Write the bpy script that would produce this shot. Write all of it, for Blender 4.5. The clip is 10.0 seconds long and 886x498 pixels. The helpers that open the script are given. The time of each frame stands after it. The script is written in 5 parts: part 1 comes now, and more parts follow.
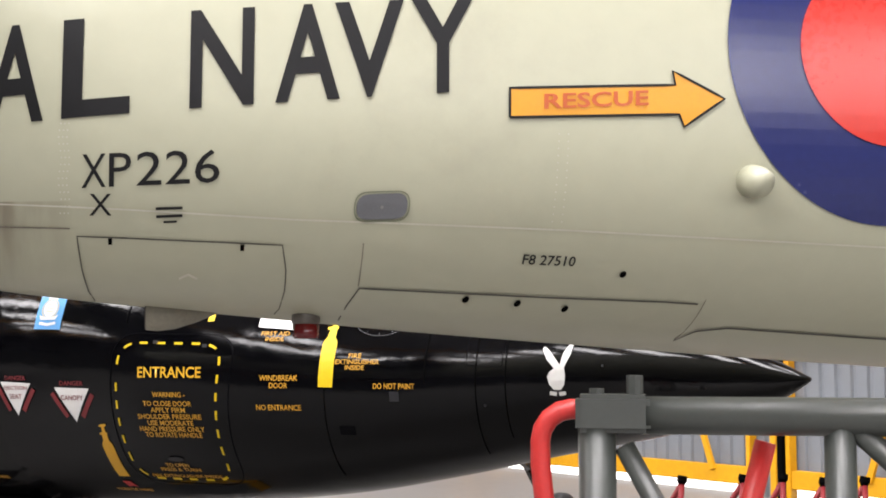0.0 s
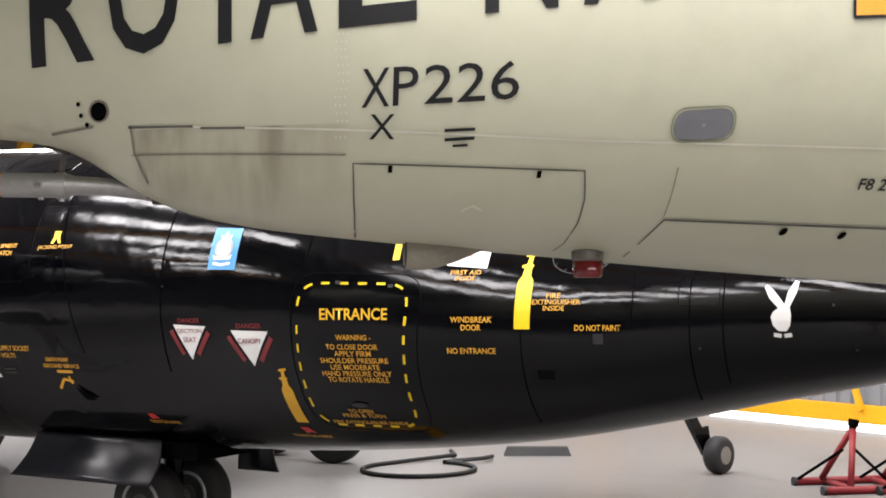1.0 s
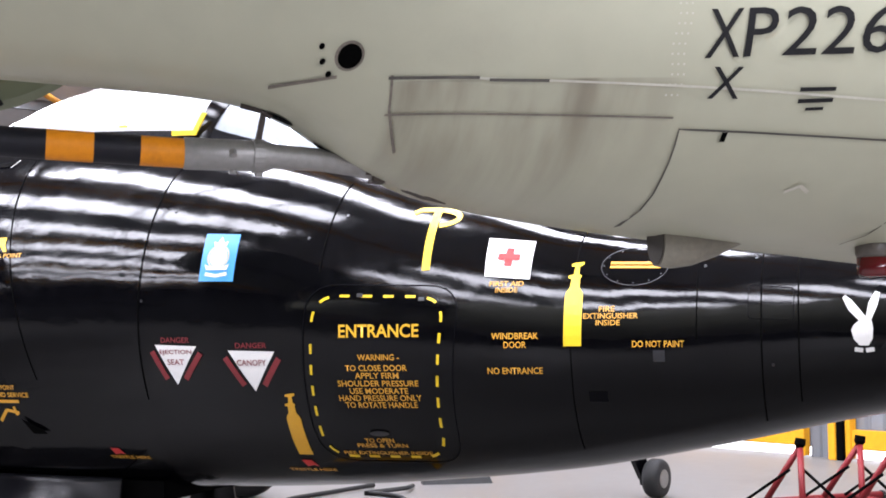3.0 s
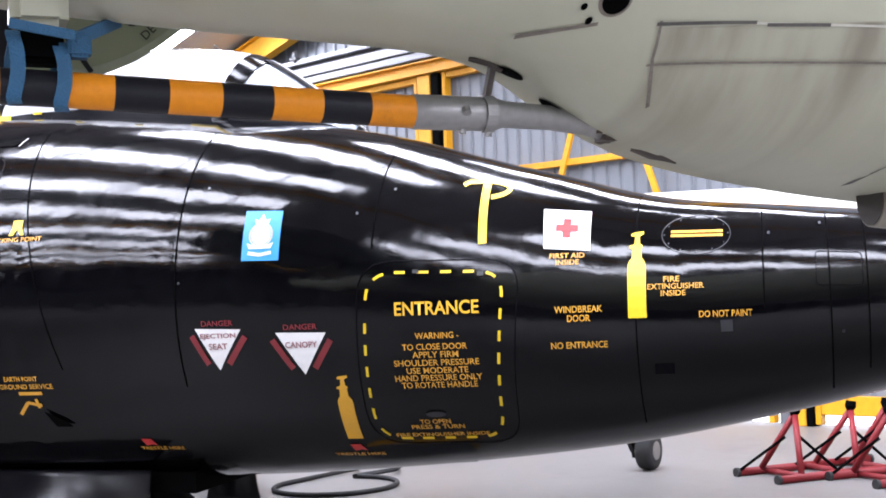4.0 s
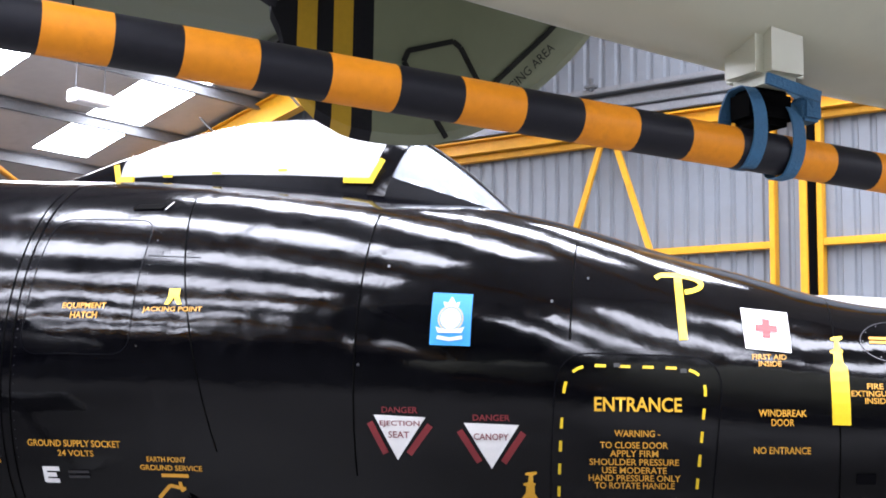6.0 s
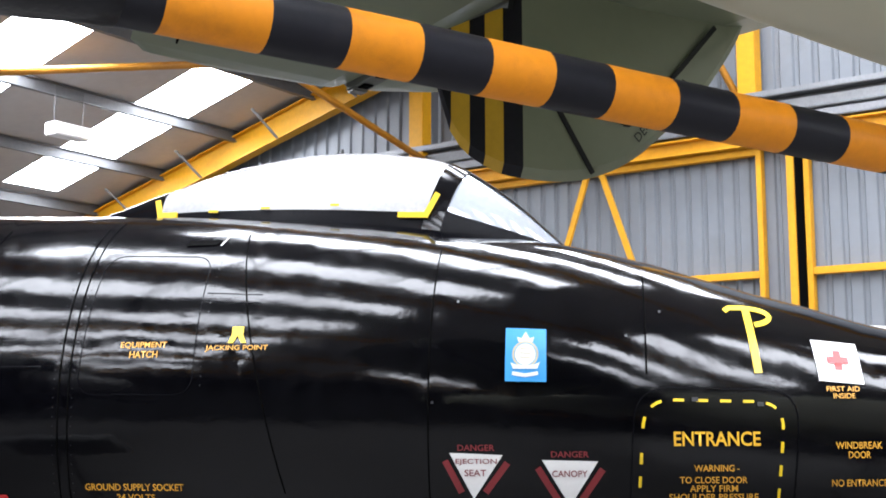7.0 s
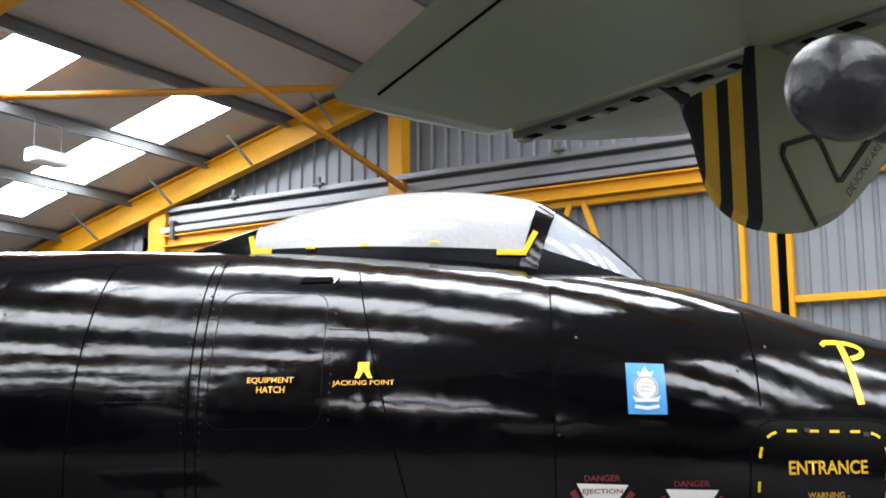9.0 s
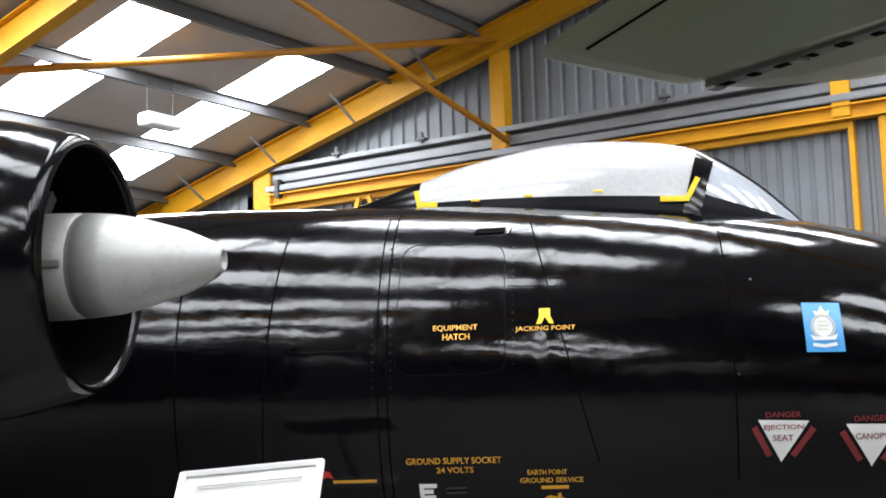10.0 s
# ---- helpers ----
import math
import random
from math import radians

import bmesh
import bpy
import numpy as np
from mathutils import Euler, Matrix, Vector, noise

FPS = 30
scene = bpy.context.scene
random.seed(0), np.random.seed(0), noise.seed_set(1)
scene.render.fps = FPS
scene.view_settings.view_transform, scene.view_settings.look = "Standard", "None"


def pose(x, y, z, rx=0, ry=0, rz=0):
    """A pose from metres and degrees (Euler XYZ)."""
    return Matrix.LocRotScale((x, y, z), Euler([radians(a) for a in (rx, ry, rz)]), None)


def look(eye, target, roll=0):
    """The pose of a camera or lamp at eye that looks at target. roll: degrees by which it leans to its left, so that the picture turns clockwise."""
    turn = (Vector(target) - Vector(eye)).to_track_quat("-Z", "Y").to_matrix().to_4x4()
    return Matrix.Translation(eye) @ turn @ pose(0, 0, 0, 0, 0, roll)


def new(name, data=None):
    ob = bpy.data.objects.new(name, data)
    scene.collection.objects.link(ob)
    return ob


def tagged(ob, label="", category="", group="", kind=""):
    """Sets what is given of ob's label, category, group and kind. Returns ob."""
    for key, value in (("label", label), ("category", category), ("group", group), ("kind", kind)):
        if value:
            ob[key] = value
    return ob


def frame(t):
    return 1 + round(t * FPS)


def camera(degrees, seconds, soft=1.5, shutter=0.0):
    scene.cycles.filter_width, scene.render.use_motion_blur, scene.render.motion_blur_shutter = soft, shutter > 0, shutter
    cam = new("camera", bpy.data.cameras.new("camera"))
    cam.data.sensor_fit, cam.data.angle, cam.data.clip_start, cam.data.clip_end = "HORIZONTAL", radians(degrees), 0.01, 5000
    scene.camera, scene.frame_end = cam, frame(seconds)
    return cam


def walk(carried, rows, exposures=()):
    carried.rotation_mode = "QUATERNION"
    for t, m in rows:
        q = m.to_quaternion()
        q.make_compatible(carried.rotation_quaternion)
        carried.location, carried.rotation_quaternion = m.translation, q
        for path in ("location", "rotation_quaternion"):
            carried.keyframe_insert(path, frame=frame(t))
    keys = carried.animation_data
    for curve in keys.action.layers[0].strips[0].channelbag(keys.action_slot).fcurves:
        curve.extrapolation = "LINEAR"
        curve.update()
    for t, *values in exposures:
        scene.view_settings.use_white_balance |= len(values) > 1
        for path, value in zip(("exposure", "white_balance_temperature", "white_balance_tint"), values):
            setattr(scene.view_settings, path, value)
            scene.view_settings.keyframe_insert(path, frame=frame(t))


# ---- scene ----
cam = camera(40.0, 10.0, 1.8)
PATH = [
    (0, (-0.014, -0.036, 1.519), (2.996, 3.930, 1.981), 0.11),
    (0.5, (-0.112, 0.379, 1.516), (2.477, 4.648, 1.771), 0.57),
    (1, (-0.266, 0.737, 1.531), (2.486, 4.906, 1.741), -0.21),
    (1.5, (-0.384, 1.114, 1.507), (2.490, 5.200, 1.726), -0.22),
    (2, (-0.496, 1.458, 1.479), (2.436, 5.507, 1.567), 1.53),
    (2.2, (-0.581, 1.580, 1.473), (2.466, 5.540, 1.653), 1.23),
    (3.3, (-0.893, 2.247, 1.492), (2.553, 5.857, 1.806), -0.23),
    (3.5, (-0.960, 2.393, 1.495), (2.460, 6.027, 1.803), 1.02),
    (4, (-1.173, 2.723, 1.484), (2.494, 6.116, 1.699), -2.04),
    (4.5, (-1.359, 3.033, 1.478), (2.374, 6.345, 1.793), -0.52),
    (5, (-1.521, 3.408, 1.499), (2.242, 6.664, 1.980), -0.57),
    (5.2, (-1.585, 3.546, 1.508), (2.148, 6.834, 2.013), -0.14),
    (6.3, (-2.006, 4.132, 1.507), (2.045, 7.000, 2.106), -0.68),
    (6.5, (-2.049, 4.242, 1.508), (2.088, 6.990, 2.084), -2.46),
    (7, (-2.221, 4.502, 1.531), (1.826, 7.353, 2.235), -0.04),
    (7.5, (-2.478, 4.704, 1.537), (1.555, 7.578, 2.226), -1.37),
    (7.7, (-2.564, 4.778, 1.538), (1.410, 7.733, 2.232), -0.19),
    (8, (-2.665, 4.891, 1.544), (1.176, 8.006, 2.277), 0.00),
    (8.5, (-2.788, 5.106, 1.573), (1.161, 8.040, 2.464), -0.61),
    (9, (-2.979, 5.230, 1.580), (1.255, 7.768, 2.373), -0.52),
    (9.5, (-3.208, 5.353, 1.579), (1.090, 7.814, 2.267), -0.17),
    (10, (-3.455, 5.576, 1.547), (0.645, 8.373, 2.152), -1.69),
]
walk(cam, [(t, look(eye, target, roll)) for t, eye, target, roll in PATH], [(0, -0.85, 7150, 14), (0.6, -0.72, 7150, 14), (2.2, -0.64, 7100, 15), (3.3, -0.44, 6250, 18), (5.2, -0.40, 6150, 18), (6.3, -0.60, 6250, 15), (7.0, -0.75, 6400, 11), (8.0, -0.92, 6600, 9), (10, -1.12, 6650, 8)])

# ---- daylight ----
w = bpy.data.worlds.new("world")
scene.world = w
w.use_nodes = True
sky = w.node_tree.nodes.new("ShaderNodeTexSky")
sky.sky_type, sky.sun_disc = "NISHITA", False
sky.sun_elevation, sky.sun_rotation = radians(40), radians(30)
w.node_tree.links.new(sky.outputs[0], w.node_tree.nodes["Background"].inputs[0])
w.node_tree.nodes["Background"].inputs[1].default_value = 0.1
sun = new("sun", bpy.data.lights.new("sun", "SUN"))
sun.data.energy, sun.data.angle = 1.0, radians(12)
sun.matrix_basis = look((0, 0, 30), (8, 6, 0))

FLOOR = -0.14


# ---- materials ----
def mat(name, base, rough=0.5, metal=0.0, vary=0.12, scale=6.0, bump=0.0, bump_scale=60.0, coat=0.0, spec=0.5, dirt=None, dirt_amount=0.0):
    m = bpy.data.materials.new(name)
    m.use_nodes = True
    nt = m.node_tree
    b = nt.nodes["Principled BSDF"]
    b.inputs["Roughness"].default_value = rough
    b.inputs["Metallic"].default_value = metal
    b.inputs["Coat Weight"].default_value = coat
    b.inputs["Coat Roughness"].default_value = 0.08
    b.inputs["Specular IOR Level"].default_value = spec
    co = nt.nodes.new("ShaderNodeTexCoord")
    big = nt.nodes.new("ShaderNodeTexNoise")
    big.inputs["Scale"].default_value = scale * 0.25
    big.inputs["Detail"].default_value = 5
    fine = nt.nodes.new("ShaderNodeTexNoise")
    fine.inputs["Scale"].default_value = scale * 5
    fine.inputs["Detail"].default_value = 4
    nt.links.new(co.outputs["Object"], big.inputs["Vector"])
    nt.links.new(co.outputs["Object"], fine.inputs["Vector"])
    add = nt.nodes.new("ShaderNodeMath")
    add.operation = "MULTIPLY_ADD"
    add.inputs[1].default_value = 0.45
    nt.links.new(fine.outputs["Fac"], add.inputs[0])
    half = nt.nodes.new("ShaderNodeMath")
    half.operation = "MULTIPLY"
    half.inputs[1].default_value = 0.55
    nt.links.new(big.outputs["Fac"], half.inputs[0])
    nt.links.new(half.outputs[0], add.inputs[2])
    ramp = nt.nodes.new("ShaderNodeValToRGB")
    lo = [max(0.0, c * (1 - vary)) for c in base]
    hi = [min(1.0, c * (1 + vary)) for c in base]
    ramp.color_ramp.elements[0].position = 0.3
    ramp.color_ramp.elements[1].position = 0.7
    ramp.color_ramp.elements[0].color = (*lo, 1)
    ramp.color_ramp.elements[1].color = (*hi, 1)
    nt.links.new(add.outputs[0], ramp.inputs["Fac"])
    last = ramp.outputs["Color"]
    if dirt:
        dn = nt.nodes.new("ShaderNodeTexNoise")
        dn.inputs["Scale"].default_value = scale * 0.6
        dn.inputs["Detail"].default_value = 8
        dn.inputs["Roughness"].default_value = 0.7
        nt.links.new(co.outputs["Object"], dn.inputs["Vector"])
        dr = nt.nodes.new("ShaderNodeValToRGB")
        dr.color_ramp.elements[0].position = 0.55
        dr.color_ramp.elements[1].position = 0.75
        dr.color_ramp.elements[0].color = (0, 0, 0, 1)
        dr.color_ramp.elements[1].color = (dirt_amount,) * 3 + (1,)
        nt.links.new(dn.outputs["Fac"], dr.inputs["Fac"])
        mix = nt.nodes.new("ShaderNodeMix")
        mix.data_type = "RGBA"
        mix.inputs["B"].default_value = (*dirt, 1)
        nt.links.new(dr.outputs["Color"], mix.inputs["Factor"])
        nt.links.new(last, mix.inputs["A"])
        last = mix.outputs["Result"]
    nt.links.new(last, b.inputs["Base Color"])
    rr = nt.nodes.new("ShaderNodeMapRange")
    rr.inputs["To Min"].default_value = max(0.02, rough * 0.75)
    rr.inputs["To Max"].default_value = min(1.0, rough * 1.3)
    nt.links.new(add.outputs[0], rr.inputs["Value"])
    nt.links.new(rr.outputs["Result"], b.inputs["Roughness"])
    if bump:
        bn = nt.nodes.new("ShaderNodeTexNoise")
        bn.inputs["Scale"].default_value = bump_scale
        bn.inputs["Detail"].default_value = 3
        nt.links.new(co.outputs["Object"], bn.inputs["Vector"])
        bp = nt.nodes.new("ShaderNodeBump")
        bp.inputs["Strength"].default_value = bump
        bp.inputs["Distance"].default_value = 0.02
        nt.links.new(bn.outputs["Fac"], bp.inputs["Height"])
        nt.links.new(bp.outputs["Normal"], b.inputs["Normal"])
    return m


def glow(name, colour, strength):
    m = bpy.data.materials.new(name)
    m.use_nodes = True
    b = m.node_tree.nodes["Principled BSDF"]
    b.inputs["Base Color"].default_value = (0.8, 0.8, 0.78, 1)
    b.inputs["Emission Color"].default_value = (*colour, 1)
    b.inputs["Emission Strength"].default_value = strength
    return m


BLACK = mat("gloss_black_paint", (0.0012, 0.0012, 0.0018), 0.1, vary=0.5, scale=3, spec=0.22)


def oil_canning(m, layers):
    """Chained bumps of stretched noise: (scale, stretch along x, strength, detail)."""
    nt = m.node_tree
    co = nt.nodes.new("ShaderNodeTexCoord")
    last = None
    for scale, stretch, strength, detail in layers:
        mp = nt.nodes.new("ShaderNodeMapping")
        mp.inputs["Scale"].default_value = (stretch, 1, 1)
        nt.links.new(co.outputs["Object"], mp.inputs["Vector"])
        n = nt.nodes.new("ShaderNodeTexNoise")
        n.inputs["Scale"].default_value = scale
        n.inputs["Detail"].default_value = detail
        nt.links.new(mp.outputs[0], n.inputs["Vector"])
        bp = nt.nodes.new("ShaderNodeBump")
        bp.inputs["Strength"].default_value = strength
        bp.inputs["Distance"].default_value = 0.02
        nt.links.new(n.outputs["Fac"], bp.inputs["Height"])
        if last:
            nt.links.new(last.outputs[0], bp.inputs["Normal"])
        last = bp
    nt.links.new(last.outputs[0], nt.nodes["Principled BSDF"].inputs["Normal"])


for n in BLACK.node_tree.nodes:
    if n.type == "MAP_RANGE":     # patches polished and patches dulled by wear
        n.inputs["From Min"].default_value, n.inputs["From Max"].default_value = 0.32, 0.68
        n.inputs["To Min"].default_value, n.inputs["To Max"].default_value = 0.045, 0.18
oil_canning(BLACK, ((2.6, 1.0, 0.30, 0.8), (6.5, 0.9, 0.11, 0.8), (15.0, 0.6, 0.03, 1.5), (40.0, 1.0, 0.014, 2.0)))
GREY_SKY = mat("pale_grey_green_paint", (0.378, 0.378, 0.280), 0.38, bump=0.05, bump_scale=4, vary=0.05, scale=2.5, dirt=(0.22, 0.205, 0.165), dirt_amount=0.25)


def drip_stain(m, x_lo, x_hi, z_lo, z_hi, colour, amount):
    """Brown run-off streaks below a seam, laid over the paint."""
    nt = m.node_tree
    b = nt.nodes["Principled BSDF"]
    under = b.inputs["Base Color"].links[0].from_socket
    co = nt.nodes.new("ShaderNodeTexCoord")
    sep = nt.nodes.new("ShaderNodeSeparateXYZ")
    nt.links.new(co.outputs["Object"], sep.inputs[0])
    mp = nt.nodes.new("ShaderNodeMapping")
    mp.inputs["Scale"].default_value = (10, 0.5, 2.2)
    nt.links.new(co.outputs["Object"], mp.inputs["Vector"])
    n = nt.nodes.new("ShaderNodeTexNoise")
    n.inputs["Scale"].default_value = 1.0
    n.inputs["Detail"].default_value = 4
    nt.links.new(mp.outputs[0], n.inputs["Vector"])

    def step(value, a, b2, lo=0.0, hi=1.0):
        r = nt.nodes.new("ShaderNodeMapRange")
        r.interpolation_type = "SMOOTHSTEP"
        for k, v in (("From Min", a), ("From Max", b2), ("To Min", lo), ("To Max", hi)):
            r.inputs[k].default_value = v
        nt.links.new(value, r.inputs["Value"])
        return r.outputs["Result"]

    fac = step(n.outputs["Fac"], 0.34, 0.72, 0.12, 1.0)
    for f in (step(sep.outputs["X"], x_lo, x_lo + 0.03), step(sep.outputs["X"], x_hi - 0.45, x_hi, 1.0, 0.0), step(sep.outputs["Z"], z_lo, z_hi - 0.02), step(sep.outputs["Z"], z_hi - 0.004, z_hi, 1.0, 0.0)):
        mul = nt.nodes.new("ShaderNodeMath")
        mul.operation = "MULTIPLY"
        nt.links.new(fac, mul.inputs[0])
        nt.links.new(f, mul.inputs[1])
        fac = mul.outputs[0]
    mul = nt.nodes.new("ShaderNodeMath")
    mul.operation = "MULTIPLY"
    mul.inputs[1].default_value = amount
    nt.links.new(fac, mul.inputs[0])
    mix = nt.nodes.new("ShaderNodeMix")
    mix.data_type = "RGBA"
    mix.inputs["B"].default_value = (*colour, 1)
    nt.links.new(mul.outputs[0], mix.inputs["Factor"])
    nt.links.new(under, mix.inputs["A"])
    nt.links.new(mix.outputs["Result"], b.inputs["Base Color"])


drip_stain(GREY_SKY, 0.44, 1.15, 1.62, 2.005, (0.12, 0.092, 0.062), 0.85)
# grey-green darkened: shade under the tail is put into the paint colour
TAIL_GREY = mat("shaded_grey_green_paint", (0.150, 0.166, 0.108), 0.38, vary=0.09, scale=3, dirt=(0.13, 0.13, 0.095), dirt_amount=0.3)
STEEL_YEL = mat("yellow_steel_paint", (0.55, 0.262, 0.006), 0.5, vary=0.15, scale=3, spec=0.3, dirt=(0.32, 0.12, 0.008), dirt_amount=0.5)
ORANGE = mat("orange_band_paint", (0.60, 0.205, 0.006), 0.5, spec=0.22, vary=0.12, scale=14, dirt=(0.26, 0.09, 0.012), dirt_amount=0.55)
BAND_BLK = mat("black_band_paint", (0.006, 0.006, 0.009), 0.5, spec=0.2, vary=0.3, scale=14, dirt=(0.022, 0.02, 0.02), dirt_amount=0.4)
YEL = mat("yellow_marking", (0.66, 0.45, 0.008), 0.4, vary=0.08, scale=20)
AMBER = mat("amber_lettering", (0.55, 0.27, 0.02), 0.45, vary=0.15, scale=30)
RED = mat("red_marking", (0.42, 0.02, 0.02), 0.4, vary=0.1, scale=20)
ROUND_RED = mat("roundel_red", (0.5, 0.024, 0.015), 0.28, vary=0.06, scale=8)
ROUND_BLUE = mat("roundel_blue", (0.012, 0.018, 0.10), 0.25, vary=0.1, scale=8)
WHITE = mat("white_marking", (0.70, 0.69, 0.68), 0.4, vary=0.05, scale=20)
BLUE = mat("blue_marking", (0.035, 0.24, 0.52), 0.35, vary=0.08, scale=20)
MARK_BLK = mat("black_lettering", (0.009, 0.009, 0.010), 0.5, spec=0.2, vary=0.2, scale=20)
# near black: shade inside openings put into the colour; also black fittings
DARK = mat("shade_and_fitting_black", (0.001, 0.001, 0.001), 0.85, spec=0.03, vary=0.3)
RUBBER = mat("tyre_rubber", (0.009, 0.009, 0.009), 0.7, vary=0.25, scale=20, bump=0.2, bump_scale=80)
METAL = mat("grey_metal", (0.25, 0.245, 0.235), 0.42, 0.6, vary=0.2, scale=12, dirt=(0.12, 0.10, 0.08), dirt_amount=0.6)
BARE = mat("dull_alloy", (0.30, 0.296, 0.288), 0.42, 0.3, vary=0.16, scale=9, dirt=(0.15, 0.142, 0.125), dirt_amount=0.55)
GALV = mat("galvanised_steel", (0.19, 0.195, 0.205), 0.42, 0.35, vary=0.2, scale=6)
CLAD = mat("pale_blue_grey_cladding", (0.146, 0.160, 0.178), 0.5, vary=0.07, scale=2, dirt=(0.115, 0.12, 0.124), dirt_amount=0.45)
ROOF = mat("grey_roof_sheet", (0.40, 0.385, 0.375), 0.7, vary=0.08, scale=1.5, dirt=(0.27, 0.25, 0.23), dirt_amount=0.5)
PURLIN = mat("dull_grey_purlin", (0.085, 0.088, 0.092), 0.55, vary=0.25, scale=4, dirt=(0.05, 0.05, 0.05), dirt_amount=0.5)
BRACE = mat("grimy_orange_steel", (0.40, 0.165, 0.010), 0.45, vary=0.18, scale=3, dirt=(0.20, 0.075, 0.012), dirt_amount=0.6)
CONC = mat("pale_painted_concrete", (0.150, 0.143, 0.136), 0.42, vary=0.14, scale=1.2, bump=0.05, bump_scale=30, dirt=(0.095, 0.089, 0.083), dirt_amount=0.55)
CANOPY = mat("milky_acrylic", (0.255, 0.255, 0.26), 0.24, vary=0.16, scale=9, bump=0.04, bump_scale=14, coat=0.3, dirt=(0.24, 0.24, 0.24), dirt_amount=0.5)
SCREEN = mat("dusty_windscreen", (0.24, 0.26, 0.29), 0.12, vary=0.10, scale=8, coat=0.5)
STRAP = mat("blue_webbing", (0.022, 0.09, 0.17), 0.8, vary=0.2, scale=60, bump=0.3, bump_scale=200)
STEP_GREY = mat("dark_grey_tube_paint", (0.040, 0.044, 0.040), 0.32, vary=0.15, scale=15)
RED_TUBE = mat("red_tube_paint", (0.42, 0.02, 0.018), 0.4, vary=0.15, scale=15)
STAND_RED = mat("dull_dark_red_tube", (0.17, 0.013, 0.016), 0.5, vary=0.2, scale=15, spec=0.25)
# wall colour made dark to hold down reflections in the black paint
PLAIN = mat("reflection_dimming_wall", (0.06, 0.06, 0.063), 0.7, vary=0.2, scale=0.8)
SCUFF = mat("scuffed_black_enamel", (0.006, 0.006, 0.008), 0.34, vary=0.6, scale=16, bump=0.3, bump_scale=22, spec=0.3, dirt=(0.035, 0.035, 0.04), dirt_amount=0.7)
SATIN = mat("satin_black_frame", (0.002, 0.002, 0.003), 0.3, vary=0.5, scale=12, spec=0.06)
FIN_YEL = mat("weathered_amber_stripe", (0.40, 0.235, 0.008), 0.45, vary=0.12, scale=12)
SKYLIGHT = glow("daylit_translucent_sheet", (0.88, 0.92, 1.0), 62.0)
LAMP_W = mat("white_lamp_casing", (0.8, 0.8, 0.8), 0.45, vary=0.03)


# ---- mesh helpers ----
def finish(bm, name, material, smooth=False):
    bmesh.ops.recalc_face_normals(bm, faces=bm.faces)
    me = bpy.data.meshes.new(name)
    bm.to_mesh(me)
    bm.free()
    me.materials.append(material)
    if smooth:
        me.polygons.foreach_set("use_smooth", [True] * len(me.polygons))
    return me


def part(name, bm, material, parent=None, label="", smooth=False):
    ob = new(name, finish(bm, name, material, smooth))
    if parent:
        ob.parent = parent
    if label:
        ob["label"] = label
    return ob


def thing(name, label, category, m=None, group="", kind=""):
    ob = new(name)
    if m is not None:
        ob.matrix_basis = m
    return tagged(ob, label, category, group, kind)


def box(bm, lo, hi, bevel=0.0):
    r = bmesh.ops.create_cube(bm, size=1.0, matrix=Matrix.Translation([(a + b) / 2 for a, b in zip(lo, hi)]) @ Matrix.Diagonal([b - a for a, b in zip(lo, hi)] + [1]))
    if bevel:
        vs = set(r["verts"])
        es = [e for e in bm.edges if e.verts[0] in vs and e.verts[1] in vs]
        bmesh.ops.bevel(bm, geom=es, offset=bevel, segments=2, affect="EDGES")
    return bm


def boxed(lo, hi, bevel=0.0):
    return box(bmesh.new(), lo, hi, bevel)


def rings(bm, loops, closed=True, caps=True):
    """Skin a list of point loops."""
    vs = [[bm.verts.new(p) for p in l] for l in loops]
    n = len(vs[0])
    for a, b in zip(vs, vs[1:]):
        for i in range(n if closed else n - 1):
            j = (i + 1) % n
            bm.faces.new((a[i], a[j], b[j], b[i]))
    if caps and closed:
        bm.faces.new(vs[0][::-1])
        bm.faces.new(vs[-1])
    return bm


def tube(bm, pts, r, n=14, caps=True):
    pts = [Vector(p) for p in pts]
    rs = r if isinstance(r, (list, tuple)) else [r] * len(pts)
    loops = []
    side = None
    for i, p in enumerate(pts):
        d = (pts[min(i + 1, len(pts) - 1)] - pts[max(i - 1, 0)]).normalized()
        if side is None:
            side = d.orthogonal().normalized()
        side = (side - d * side.dot(d)).normalized()
        up = d.cross(side)
        loops.append([p + rs[i] * (math.cos(a) * side + math.sin(a) * up) for a in [2 * math.pi * k / n for k in range(n)]])
    return rings(bm, loops, True, caps)


def beam(bm, a, b, w, h, up=(0, 0, 1)):
    """A rectangular bar from a to b."""
    a, b = Vector(a), Vector(b)
    d = (b - a).normalized()
    s = d.cross(Vector(up)).normalized()
    u = s.cross(d)
    loops = [[p + s * x * w / 2 + u * y * h / 2 for x, y in ((-1, -1), (1, -1), (1, 1), (-1, 1))] for p in (a, b)]
    return rings(bm, loops)


def ibeam(bm, a, b, w, h, t=0.02, up=(0, 0, 1)):
    a, b = Vector(a), Vector(b)
    d = (b - a).normalized()
    s = d.cross(Vector(up)).normalized()
    u = s.cross(d)
    x, y = w / 2, h / 2
    prof = ((-x, -y), (x, -y), (x, -y + t), (t / 2, -y + t), (t / 2, y - t), (x, y - t), (x, y), (-x, y), (-x, y - t), (-t / 2, y - t), (-t / 2, -y + t), (-x, -y + t))
    return rings(bm, [[p + s * i + u * j for i, j in prof] for p in (a, b)])


